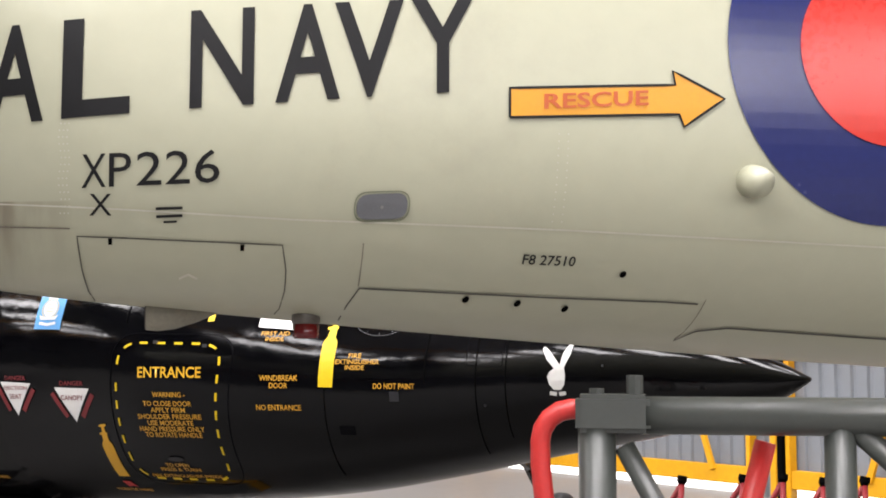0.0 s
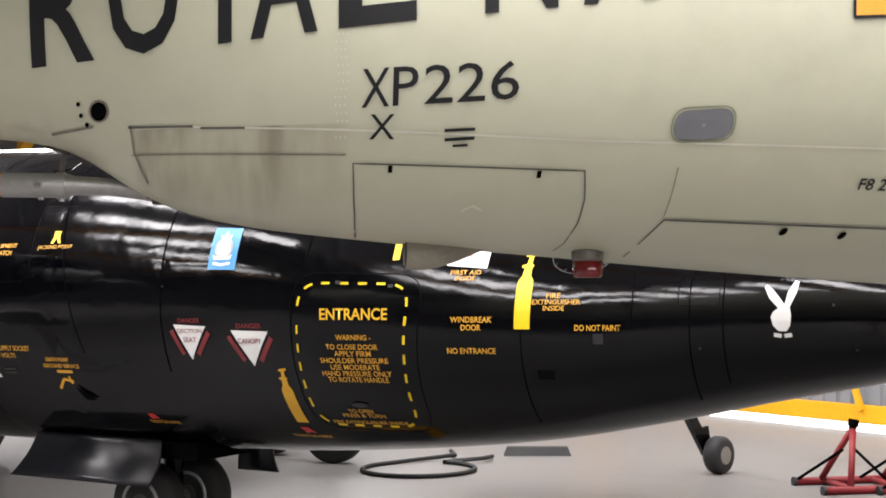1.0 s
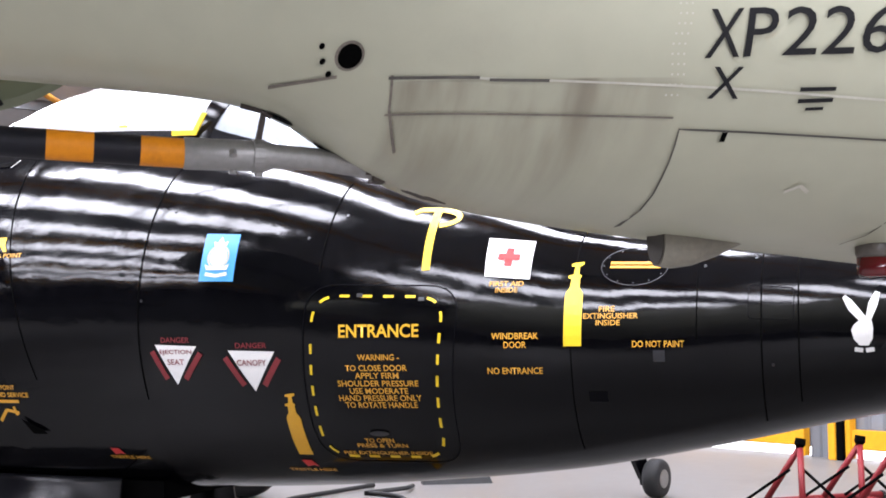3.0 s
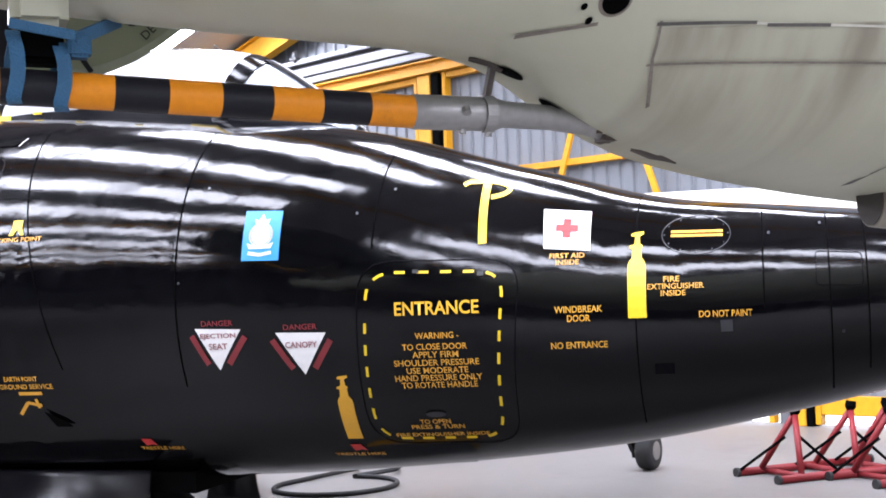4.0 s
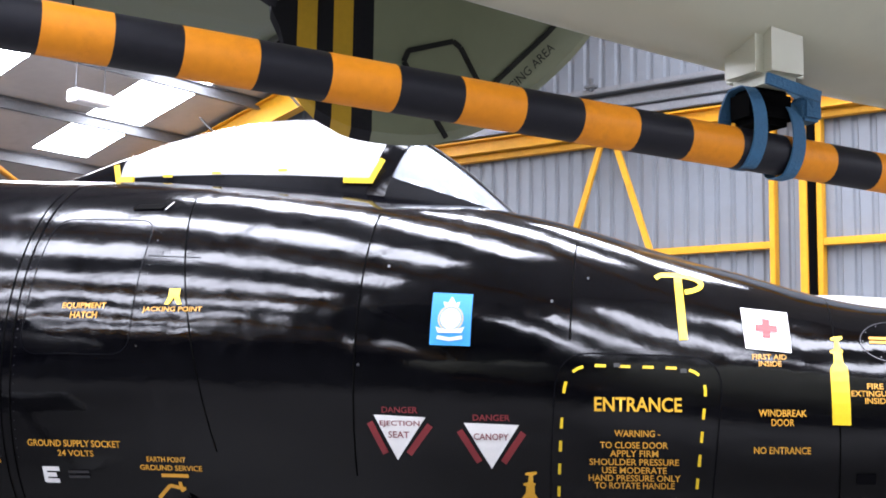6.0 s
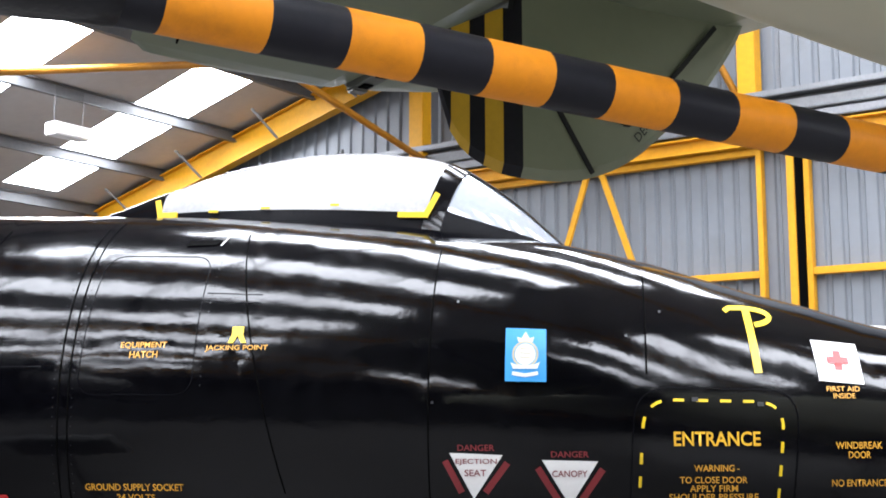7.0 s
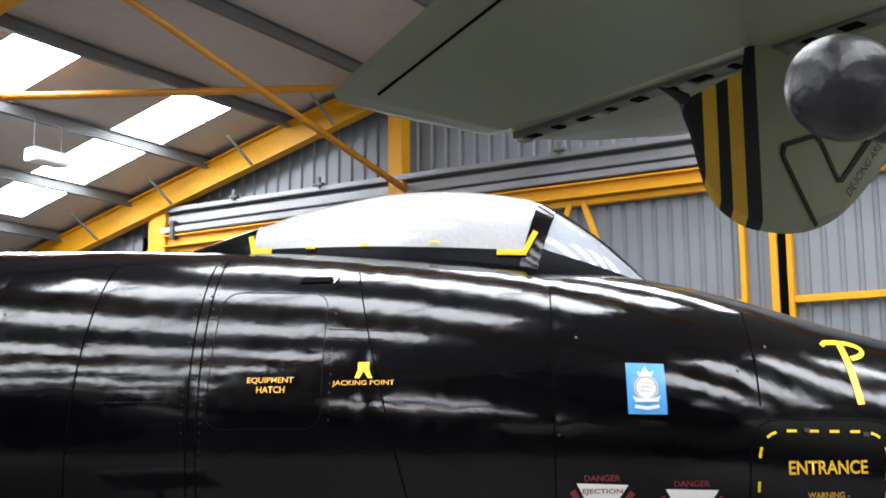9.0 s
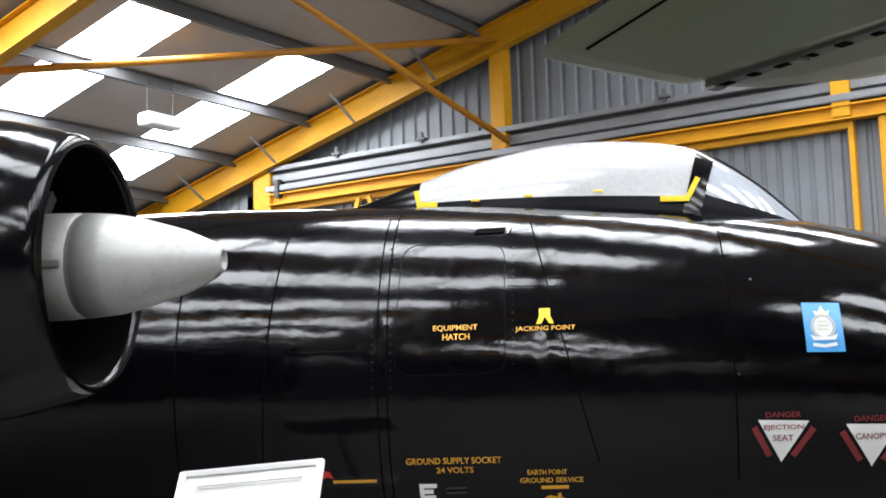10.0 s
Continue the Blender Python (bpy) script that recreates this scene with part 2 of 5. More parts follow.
def smooth_at(table, s):
    """Smooth value through a table of (s, value) by Catmull-Rom slopes."""
    xs = [r[0] for r in table]
    ys = [r[1] for r in table]
    if s <= xs[0]:
        return ys[0]
    if s >= xs[-1]:
        return ys[-1]
    i = max(k for k in range(len(xs) - 1) if xs[k] <= s)

    def slope(k):
        if k == 0 or k == len(xs) - 1:
            return 0.0 if k == 0 else (ys[k] - ys[k - 1]) / (xs[k] - xs[k - 1])
        return (ys[k + 1] - ys[k - 1]) / (xs[k + 1] - xs[k - 1])

    h = xs[i + 1] - xs[i]
    u = (s - xs[i]) / h
    return (ys[i] * (1 + 2 * u) * (1 - u) ** 2 + slope(i) * h * u * (1 - u) ** 2 + ys[i + 1] * u * u * (3 - 2 * u) - slope(i + 1) * h * u * u * (1 - u))


# ---- black jet ----
JET = pose(2.852, 9.109, 0, 0, 0, -63.0)
J_BOT = ((-9, 0.62), (-6, 0.50), (0, 0.51), (0.85, 0.535), (1.54, 0.565), (2.38, 0.63), (3.13, 0.72), (3.8, 0.85), (4.35, 0.975), (4.9, 1.09), (5.3, 1.19), (5.6, 1.30), (5.78, 1.42))
J_TOP = ((-9, 2.6), (-2.5, 2.72), (-1.6, 2.71), (-1, 2.69), (-0.23, 2.67), (0.5, 2.62), (1.2, 2.53), (1.57, 2.47), (2.0, 2.36), (2.4, 2.23), (2.8, 2.12), (3.09, 2.03), (3.38, 1.97), (3.93, 1.91), (4.5, 1.84), (5.1, 1.71), (5.5, 1.58), (5.78, 1.44))
J_WID = ((-9, 0.95), (-6, 1.03), (1.2, 1.03), (1.57, 1.0), (2.0, 0.95), (2.44, 0.85), (2.83, 0.74), (3.15, 0.645), (3.58, 0.565), (3.93, 0.52), (4.5, 0.44), (5.1, 0.32), (5.5, 0.19), (5.78, 0.02))


def jet_side(s, z):
    """Half width of the fuselage at station s and height z."""
    b, t, w = smooth_at(J_BOT, s), smooth_at(J_TOP, s), smooth_at(J_WID, s)
    k = (z - (b + t) / 2) / ((t - b) / 2)
    return w * math.sqrt(max(0.0, 1 - k * k))


J_SEAMS = (-1.95, -1.44, -0.845, 0.0, 0.93)


def jet_ring(s, n=72, grow=0.0):
    b, t, w = smooth_at(J_BOT, s), smooth_at(J_TOP, s), smooth_at(J_WID, s)
    return [(s, (w + grow) * math.cos(a), (b + t) / 2 + ((t - b) / 2 + grow) * math.sin(a)) for a in [2 * math.pi * k / n for k in range(n)]]


# ---- naval aircraft ----
NAVY = pose(0.61, 4.53, 0, 0, 0, -25.0)
N_BOT = ((-3.2, 2.35), (-2.2, 2.2), (-1.1, 2.09), (-0.5, 2.045), (0.1, 2.008), (0.27, 1.962), (0.42, 1.868), (0.57, 1.797), (0.73, 1.762), (0.88, 1.742), (1.23, 1.71), (1.75, 1.668), (2.12, 1.636), (2.8, 1.587), (3.2, 1.56), (4.0, 1.51), (5, 1.46), (7, 1.45), (9, 1.7))
N_MID = ((-3.2, 2.55), (-1, 2.5), (1, 2.42), (3, 2.4), (9, 2.4))
N_TOP = ((-3.2, 2.75), (-1, 3.0), (1, 3.25), (3, 3.5), (5, 3.6), (9, 3.0))
N_WID = ((-3.2, 0.06), (-2.2, 0.13), (-1.2, 0.23), (-0.5, 0.31), (0.37, 0.45), (1.1, 0.67), (1.97, 0.80), (3, 0.87), (4.5, 0.93), (7, 0.93), (9, 0.6))


def navy_exp(s):
    """The belly is keeled at the tail and rounder further forward."""
    return 2.0 + 0.5 * max(0.0, min(1.0, (s - 0.35) / 0.85))


def navy_keel(s):
    """Sideways set of the keel line round the hook bay."""
    return -0.09 * math.exp(-((s - 0.5) / 0.7) ** 2)


def navy_half(s, z):
    b, m, t, w = (smooth_at(q, s) for q in (N_BOT, N_MID, N_TOP, N_WID))
    k = (m - z) / (m - b) if z < m else (z - m) / (t - m)
    e = navy_exp(s)
    return w, w * max(0.0, 1 - min(1.0, abs(k)) ** e) ** (1 / e), z < m


def navy_side(s, z):
    w, y, low = navy_half(s, z)
    return y - navy_keel(s) * (1 - (y / w) ** 2) if low else y


def navy_ring(s, n=64):
    b, m, t, w = (smooth_at(q, s) for q in (N_BOT, N_MID, N_TOP, N_WID))
    e = navy_exp(s)
    out = []
    for k in range(n):
        a = 2 * math.pi * k / n
        c, d = math.cos(a), math.sin(a)
        y = w * math.copysign(abs(c) ** (2 / e), c)
        z = m + (t - m if d > 0 else m - b) * math.copysign(abs(d) ** (2 / e), d)
        if d < 0:
            y += navy_keel(s) * (1 - (y / w) ** 2)
        out.append((s, y, z))
    return out


# ---- hangar ----
GX = 12.4          # gable wall
RIDGE_Y = 3.5
EAVE_Y = 25.0


def roof_z(y):
    return 11.247 - 0.2618 * max(y, 2 * RIDGE_Y - y)


def structure(name, bm, material, smooth=False):
    return tagged(part(name, bm, material, smooth=smooth), kind="structure")


structure("floor", boxed((-24, -18.5, FLOOR - 0.3), (13.2, 25.5, FLOOR)), CONC)


def corrugated(bm, y0, y1, z0, z1, x, pitch=0.25, depth=0.035, top=None):
    """Trapezoid wall sheet that runs along y; top(y) gives a sloping upper edge."""
    ys, y = [], y0
    while y < y1 - 1e-6:
        for f, d in ((0.0, 0), (0.6, 0), (0.7, 1), (0.9, 1)):
            if y + f * pitch < y1:
                ys.append((y + f * pitch, x + (depth if d else 0)))
        y += pitch
    ys.append((y1, x))
    lo = [bm.verts.new((xx, yy, z0)) for yy, xx in ys]
    hi = [bm.verts.new((xx, yy, top(yy) if top else z1)) for yy, xx in ys]
    for i in range(len(ys) - 1):
        bm.faces.new((lo[i], lo[i + 1], hi[i + 1], hi[i]))
    return bm


structure("wall_gable", corrugated(bmesh.new(), -18, EAVE_Y, 5.25, 0, GX + 0.16, top=lambda y: roof_z(y) + 0.1), CLAD)
structure("wall_eave", boxed((-24, EAVE_Y, FLOOR), (13.2, EAVE_Y + 0.2, roof_z(EAVE_Y) + 0.4)), PLAIN)
# added walls out of view, dark so that the jet reflects less
structure("wall_back", boxed((-24.2, -18.5, FLOOR), (-24, 25.2, 10.6)), PLAIN)
structure("wall_side", boxed((-24, -18.7, FLOOR), (13.2, -18.5, roof_z(-18.5) + 0.4)), PLAIN)
structure("wall_outer", boxed((13.0, -18.5, FLOOR), (13.2, 25.2, 10.8)), CLAD)

# roof sheets between the daylight strips
STRIPS = [f + o for f in (-17.99, -11.94, -5.89, 0.16, 6.15) for o in (0.8, 3.85)]
S_LO, S_HI = 17.3, 22.2
U_LO = 7.0


def u_hi(x):
    return 12.7 if x < 5 else 11.0


bm = bmesh.new()


def sheet(x0, x1, y0, y1, lift=0.12):
    vs = [bm.verts.new((x, y, roof_z(y) + lift)) for x, y in ((x0, y0), (x1, y0), (x1, y1), (x0, y1))]
    bm.faces.new(vs)


edges = [-24.2] + [e for s in STRIPS for e in (s, s + 1.1)] + [13.2]
for i in range(0, len(edges), 2):
    for y0, y1 in ((RIDGE_Y, EAVE_Y + 0.2), (-18.7, RIDGE_Y)):
        sheet(edges[i], edges[i + 1], y0, y1)
for s in STRIPS:
    for y0, y1 in ((S_HI, EAVE_Y + 0.2), (u_hi(s), S_LO), (RIDGE_Y, U_LO), (2.5, RIDGE_Y), (2 * RIDGE_Y - S_LO, -2.1), (-18.7, 2 * RIDGE_Y - S_HI)):
        sheet(s, s + 1.1, y0, y1)
structure("ceiling", bm, ROOF)
for s in STRIPS:
    for y0, y1 in ((S_LO, S_HI), (U_LO, u_hi(s)), (-2.1, 2.5), (2 * RIDGE_Y - S_HI, 2 * RIDGE_Y - S_LO)):
        bm = bmesh.new()
        sheet(s, s + 1.1, y0, y1, 0.125)
        structure("skylight_1", bm, SKYLIGHT)

# steel frames and purlins
for x in (12.2, 5.8, 0.1, -5.95, -12.0, -18.05):
    bm = bmesh.new()
    ibeam(bm, (x, EAVE_Y - 0.1, roof_z(EAVE_Y - 0.1) - 0.22), (x, RIDGE_Y, roof_z(RIDGE_Y) - 0.22), 0.2, 0.44)
    ibeam(bm, (x, RIDGE_Y, roof_z(RIDGE_Y) - 0.22), (x, -18.4, roof_z(-18.4) - 0.22), 0.2, 0.44)
    tagged(structure("roof_rafter", bm, STEEL_YEL), "yellow painted steel rafter under the roof", "rafter", "roof rafters")
for k in range(-2, 7):
    yy = 17.2 + 1.75 * (k - 3)
    for side in (yy, 2 * RIDGE_Y - yy):
        bm = bmesh.new()
        z = roof_z(side)
        ibeam(bm, (-24, side, z + 0.02), (13.1, side, z + 0.02), 0.09, 0.19, 0.02)
        tagged(structure("roof_purlin", bm, PURLIN), "dull grey steel purlin", "purlin", "roof purlins")
for y in (16.3, 17.95, 19.7, 21.45):   # small knee stays between purlin and rafter
    bm = bmesh.new()
    beam(bm, (11.55, y, roof_z(y) - 0.04), (12.1, y - 0.05, roof_z(y) - 0.42), 0.05, 0.02)
    tagged(structure("purlin_stay", bm, GALV), "thin steel stay from purlin to rafter", "stay", "purlin stays")
braces = (((12.1, 15.1, 7.0), (5.9, 19.25, 5.92), 0.055), ((5.9, 19.8, 5.76), (12.1, 24.1, 4.62), 0.055), ((12.3, 15.05, 5.42), (5.9, 15.65, 7.15), 0.05),
          ((12.28, 10.06, 5.5), (12.28, 11.2, 7.85), 0.045),
          ((6.1, 15.1, 6.93), (0.2, 19.25, 5.9), 0.055), ((0.2, 19.8, 5.76), (6.1, 24.1, 4.62), 0.055))
for a, b, r in braces:
    bm = bmesh.new()
    tube(bm, (a, b), r, 12)
    tagged(structure("roof_brace", bm, BRACE, True), "orange-yellow tubular roof brace", "brace", "roof braces")

# gable posts, door tracks and head beam
for y0, y1, z0, z1 in ((15.05, 15.31, 5.3, roof_z(15.2) - 0.3), (9.86, 10.1, 5.0, roof_z(10) - 0.3), (19.9, 20.3, 4.3, roof_z(20.3) - 0.35), (4.6, 4.9, 5.2, roof_z(4.7) - 0.3)):
    bm = boxed((GX - 0.18, y0, z0), (GX + 0.05, y1, z1), 0.01)
    tagged(structure("gable_post", bm, STEEL_YEL), "yellow steel gable post", "post", "gable posts")
tagged(structure("gable_corner", corrugated(bmesh.new(), 20.7, EAVE_Y, FLOOR, 5.3, GX + 0.1), CLAD), "plain cladding beside the doors", "wall")
for z0, z1, d in ((5.56, 5.64, 0.2), (5.36, 5.5, 0.12), (5.2, 5.3, 0.2)):
    bm = boxed((GX - d, -17, z0), (GX + 0.12, 20.0, z1), 0.012)
    tagged(structure("door_track", bm, GALV), "grey steel sliding door track", "track", "door tracks")
tagged(structure("track_cover", boxed((GX - 0.04, -17, 5.2), (GX + 0.1, 20.0, 5.6)), PURLIN), "grey steel back plate behind the door tracks", "plate")
tagged(structure("door_head_beam", ibeam(bmesh.new(), (GX - 0.1, -17, 5.06), (GX - 0.1, 20.0, 5.06), 0.2, 0.2), STEEL_YEL), "yellow steel head beam over the sliding doors", "beam")

for y, z in ((18.35, 5.66), (16.6, 5.66), (12.4, 5.66)):
    bm = boxed((GX - 0.24, y - 0.03, z - 0.06), (GX - 0.19, y + 0.03, z + 0.12), 0.008)
    box(bm, (GX - 0.26, y - 0.09, z - 0.02), (GX - 0.17, y + 0.09, z + 0.02), 0.006)
    tagged(structure("track_bracket", bm, PURLIN), "small dark steel bracket on the door track", "bracket", "track brackets")
tagged(structure("track_stop", boxed((GX - 0.22, 19.66, 5.08), (GX - 0.02, 19.78, 5.40), 0.02), mat("stop_black", (0.02, 0.02, 0.022), 0.5, vary=0.3)), "black buffer block at the end of the door tracks", "buffer")


def hangar_door(y0, y1):
    d = thing("hangar_door", "closed sliding hangar door of pale ribbed sheet in a yellow steel frame", "door", pose(0, 0, 0), "sliding hangar doors", "structure")
    part("sheet", corrugated(bmesh.new(), y0, y1, FLOOR + 0.12, 4.95, GX + 0.06, 0.22, 0.03), CLAD, d)
    for y in (y0, y1 - 0.07):
        part("stile", boxed((GX - 0.1, y, FLOOR + 0.02), (GX + 0.04, y + 0.07, 4.95), 0.008), STEEL_YEL, d)
    for z, h in ((3.3, 0.09), (1.7, 0.09), (FLOOR + 0.14, 0.22), (4.86, 0.09)):
        part("rail", boxed((GX - 0.08, y0 + 0.07, z), (GX + 0.035, y1 - 0.07, z + h), 0.006), STEEL_YEL, d)
    m = (y0 + y1) / 2 - 0.27
    for k in (-1, 1):
        part("brace", beam(bmesh.new(), (GX - 0.09, m + 0.10 * k, 4.9), (GX - 0.09, m + 1.75 * k, FLOOR + 0.3), 0.075, 0.05, (1, 0, 0)), STEEL_YEL, d)
    return d


for a, b in ((9.86, 15.1), (4.1, 9.33), (15.62, 20.7), (-1.6, 4.0), (-7.3, -1.7)):
    hangar_door(a, b)
# yellow posts, and black strips that paint the shade of the gaps
for y0, y1, m, label in ((9.43, 9.53, STEEL_YEL, "yellow post between two sliding doors"), (9.335, 9.425, DARK, "black strip that paints the shaded gap between two sliding doors"), (15.14, 15.3, DARK, "black strip that paints the shaded gap between two sliding doors"), (15.31, 15.58, STEEL_YEL, "yellow post between two sliding doors")):
    tagged(structure("door_post", boxed((GX - 0.14, y0, FLOOR), (GX + 0.06, y1, 4.95), 0.01), m), label, "post")
tagged(structure("door_infill", corrugated(bmesh.new(), 9.53, 9.86, FLOOR, 4.95, GX + 0.06, 0.22, 0.03), CLAD), "pale ribbed sheet strip beside the door", "wall")
# hanging white casing near the daylight strip
ob = thing("hanging_heater", "white box casing hung below the roof purlins", "heater", pose(8.76, 18.9, 5.71))
part("casing", boxed((-0.32, -0.13, -0.095), (0.32, 0.13, 0.095), 0.02), LAMP_W, ob)
for x in (-0.25, 0.25):
    part("hanger", tube(bmesh.new(), ((x, 0, 0.09), (x, 0, 0.69)), 0.006, 8), PURLIN, ob)


# ---- black jet ----
jet = thing("black_jet_aircraft", "glossy black twin-engined jet with yellow stencils, parked on its wheels", "aircraft", JET)
ss = [-9 + 0.25 * k for k in range(48)] + [3 + 0.1 * k for k in range(28)] + [5.78]
ss = sorted(set(ss[:-1] + [s0 + d for s0 in J_SEAMS for d in (-0.08, -0.045, -0.022, 0.0, 0.022, 0.045, 0.08)])) + [5.78]
fuselage = part("fuselage", rings(bmesh.new(), [jet_ring(s, grow=-0.0014 * sum(math.exp(-((s - q) / 0.032) ** 2) for q in J_SEAMS)) for s in ss]), BLACK, jet, smooth=True)
C_TOP = ((-1.5, 2.70), (-0.77, 2.88), (-0.55, 2.95), (-0.28, 3.01), (0.05, 3.06), (0.38, 3.065), (0.71, 3.03), (0.91, 2.975), (1.23, 2.76), (1.53, 2.49))
C_WID = ((-1.5, 0.04), (-0.77, 0.24), (-0.55, 0.31), (-0.28, 0.38), (0.05, 0.44), (0.38, 0.46), (0.71, 0.46), (0.91, 0.45), (1.23, 0.36), (1.53, 0.12))
C_SILL = ((-1.5, 2.66), (-0.77, 2.705), (-0.3, 2.695), (0.38, 2.665), (0.8, 2.633), (0.95, 2.615), (1.05, 2.575), (1.25, 2.52), (1.53, 2.46))
C_Y = 0.2


def canopy_pt(s, a, grow=0.0):
    lean = 0.155 * max(0.0, min(1.0, (s - 0.1) / 0.76)) * max(0.0, min(1.0, (1.53 - s) / 0.5))
    s += lean * (max(0.0, math.sin(a)) - 1)
    t, wd = smooth_at(C_TOP, s), smooth_at(C_WID, s)
    base = smooth_at(J_TOP, s) - 0.16
    return (s, C_Y + (wd + grow) * math.copysign(abs(math.cos(a)) ** 0.85, math.cos(a)), base + (t + grow - base) * math.sin(a) ** 0.9)


def canopy_shell(s0, s1, a0, a1, grow=0.0, ns=24, na=28):
    bm = bmesh.new()
    loops = []
    for i in range(ns + 1):
        s = s0 + (s1 - s0) * i / ns
        f0, f1 = (a0(s) if callable(a0) else a0), (a1(s) if callable(a1) else a1)
        loops.append([canopy_pt(s, f0 + (f1 - f0) * k / na, grow) for k in range(na + 1)])
    return rings(bm, loops, closed=False)


def sill_angle(s):
    t = smooth_at(C_TOP, s)
    base = smooth_at(J_TOP, s) - 0.16
    k = max(0.02, min(0.98, (smooth_at(C_SILL, s) - base) / (t - base)))
    return math.asin(k ** (1 / 0.9))


part("dorsal_fairing", canopy_shell(-1.5, -0.78, 0.02, math.pi - 0.02), BLACK, jet, smooth=True)
part("canopy", canopy_shell(-0.78, 0.90, sill_angle, lambda s: math.pi - sill_angle(s)), CANOPY, jet, "milky white blown acrylic canopy", True)
part("canopy_sill", canopy_shell(-0.78, 0.90, 0.02, sill_angle, 0.008, na=6), SATIN, jet, smooth=True)
part("canopy_sill", canopy_shell(-0.78, 0.90, lambda s: math.pi - sill_angle(s), math.pi - 0.02, 0.008, na=6), SATIN, jet, smooth=True)
part("canopy_arch", canopy_shell(0.90, 1.0, 0.02, math.pi - 0.02, 0.01, 4), BLACK, jet, smooth=True)
part("windscreen", canopy_shell(1.0, 1.5, sill_angle, lambda s: math.pi - sill_angle(s), ns=24), SCREEN, jet, "dusty pale windscreen glass", True)
part("windscreen_frame", canopy_shell(1.0, 1.53, 0.02, lambda s: sill_angle(s) + 0.05, 0.012, 24, 4), SATIN, jet, smooth=True)
part("windscreen_frame", canopy_shell(1.0, 1.53, lambda s: math.pi - sill_angle(s) - 0.05, math.pi - 0.02, 0.012, 24, 4), SATIN, jet, smooth=True)
for mid, half, m in ((math.pi / 2, 0.11, BARE), (math.pi / 2 + 0.2, 0.09, SATIN), (math.pi / 2 - 0.2, 0.09, SATIN)):
    part("windscreen_pillar", canopy_shell(0.98, 1.54, mid - half, mid + half, 0.014, 24, 3), m, jet, smooth=True)

# engine nacelle and wing
BASE_ALLOY = mat("stained_alloy", (0.21, 0.205, 0.195), 0.45, 0.3, vary=0.25, scale=12, dirt=(0.09, 0.082, 0.07), dirt_amount=0.6)
for side in (-1, 1):
    y = 2.63 * side
    prof = ((-1.72, 0.47), (-1.69, 0.49), (-1.74, 0.523), (-2.0, 0.59), (-2.6, 0.67), (-3.6, 0.70), (-5.2, 0.66), (-6.6, 0.5), (-7.4, 0.36))
    inner = ((-1.72, 0.47), (-1.95, 0.44), (-2.4, 0.42), (-2.6, 0.42))
    ring = lambda s, r, n=40: [(s, y + r * math.cos(a), 2.108 + r * math.sin(a)) for a in [2 * math.pi * k / n for k in range(n)]]
    nac = part("engine_nacelle", rings(bmesh.new(), [ring(s, r) for s, r in prof], caps=False), BLACK, jet, smooth=True)
    # duct and back wall coloured near black for the shade in the intake
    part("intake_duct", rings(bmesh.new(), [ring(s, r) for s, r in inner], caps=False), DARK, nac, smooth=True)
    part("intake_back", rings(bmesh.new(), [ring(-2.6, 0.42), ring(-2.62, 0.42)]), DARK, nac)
    sp = ((-1.20, 0.032), (-1.172, 0.034), (-1.170, 0.042), (-1.18, 0.052), (-1.21, 0.075), (-1.32, 0.125), (-1.5, 0.18), (-1.60, 0.20), (-1.72, 0.211))
    spinner = part("spinner", rings(bmesh.new(), [ring(s, r, 32) for s, r in sp]), BARE, nac, "dull pale metal intake bullet", True)
    part("spinner_bore", rings(bmesh.new(), [ring(-1.199, 0.031, 20), ring(-1.197, 0.031, 20)]), DARK, nac)
    part("spinner_base", rings(bmesh.new(), [ring(s, r, 32) for s, r in ((-1.738, 0.2), (-1.745, 0.211), (-1.85, 0.215), (-2.1, 0.22), (-2.6, 0.24))]), BASE_ALLOY, nac, "dull grey fairing behind the bullet", True)
    part("fairing_slot", boxed((-1.99, y - 0.222, 2.085), (-1.87, y - 0.205, 2.105), 0.004), DARK, nac)
    part("fairing_band", boxed((-1.86, y - 0.219, 2.08), (-1.75, y - 0.205, 2.11), 0.004), METAL, nac)
    part("spinner_seam", rings(bmesh.new(), [ring(s, r, 32) for s, r in ((-1.715, 0.19), (-1.72, 0.204), (-1.742, 0.204), (-1.747, 0.19))]), METAL, nac)
    for ang in (0.9, 2.6, 4.2, 5.4):
        bm = bmesh.new()
        c, d = math.cos(ang), math.sin(ang)
        beam(bm, (-2.15, y + 0.2 * c, 2.108 + 0.2 * d), (-2.15, y + 0.46 * c, 2.108 + 0.46 * d), 0.3, 0.05, (0, -d, c))
        part("intake_strut", bm, METAL, nac)
    loops = []
    for yy, le, te, th in ((0.5, -2.3, -6.6, 0.28), (3.6, -2.6, -6.2, 0.24), (9.4, -3.6, -5.4, 0.10)):
        loops.append([(le + (te - le) * f, yy * side, 2.1 + th * g + 0.035 * (yy - 0.5)) for f, g in ((0, 0), (0.05, 0.5), (0.3, 1), (0.6, 0.7), (1, 0), (0.6, -0.55), (0.3, -0.85), (0.05, -0.45))])
    part("wing", rings(bmesh.new(), loops), BLACK, jet, smooth=True)

# nose gear
GEAR_BLK = mat("worn_satin_black", (0.006, 0.006, 0.008), 0.3, vary=0.5, scale=5, spec=0.28)
HUB_Z = FLOOR + 0.285


def wheel(bm_t, bm_h, x, y, z, r, w):
    tube(bm_t, [(x, y + o * w, z) for o in (-0.5, -0.42, -0.25, 0.25, 0.42, 0.5)], [r * 0.72, r * 0.92, r, r, r * 0.92, r * 0.72], 28)
    tube(bm_h, [(x, y + o * w, z) for o in (-0.53, -0.47, 0.47, 0.53)], [r * 0.40, r * 0.56, r * 0.56, r * 0.40], 20)


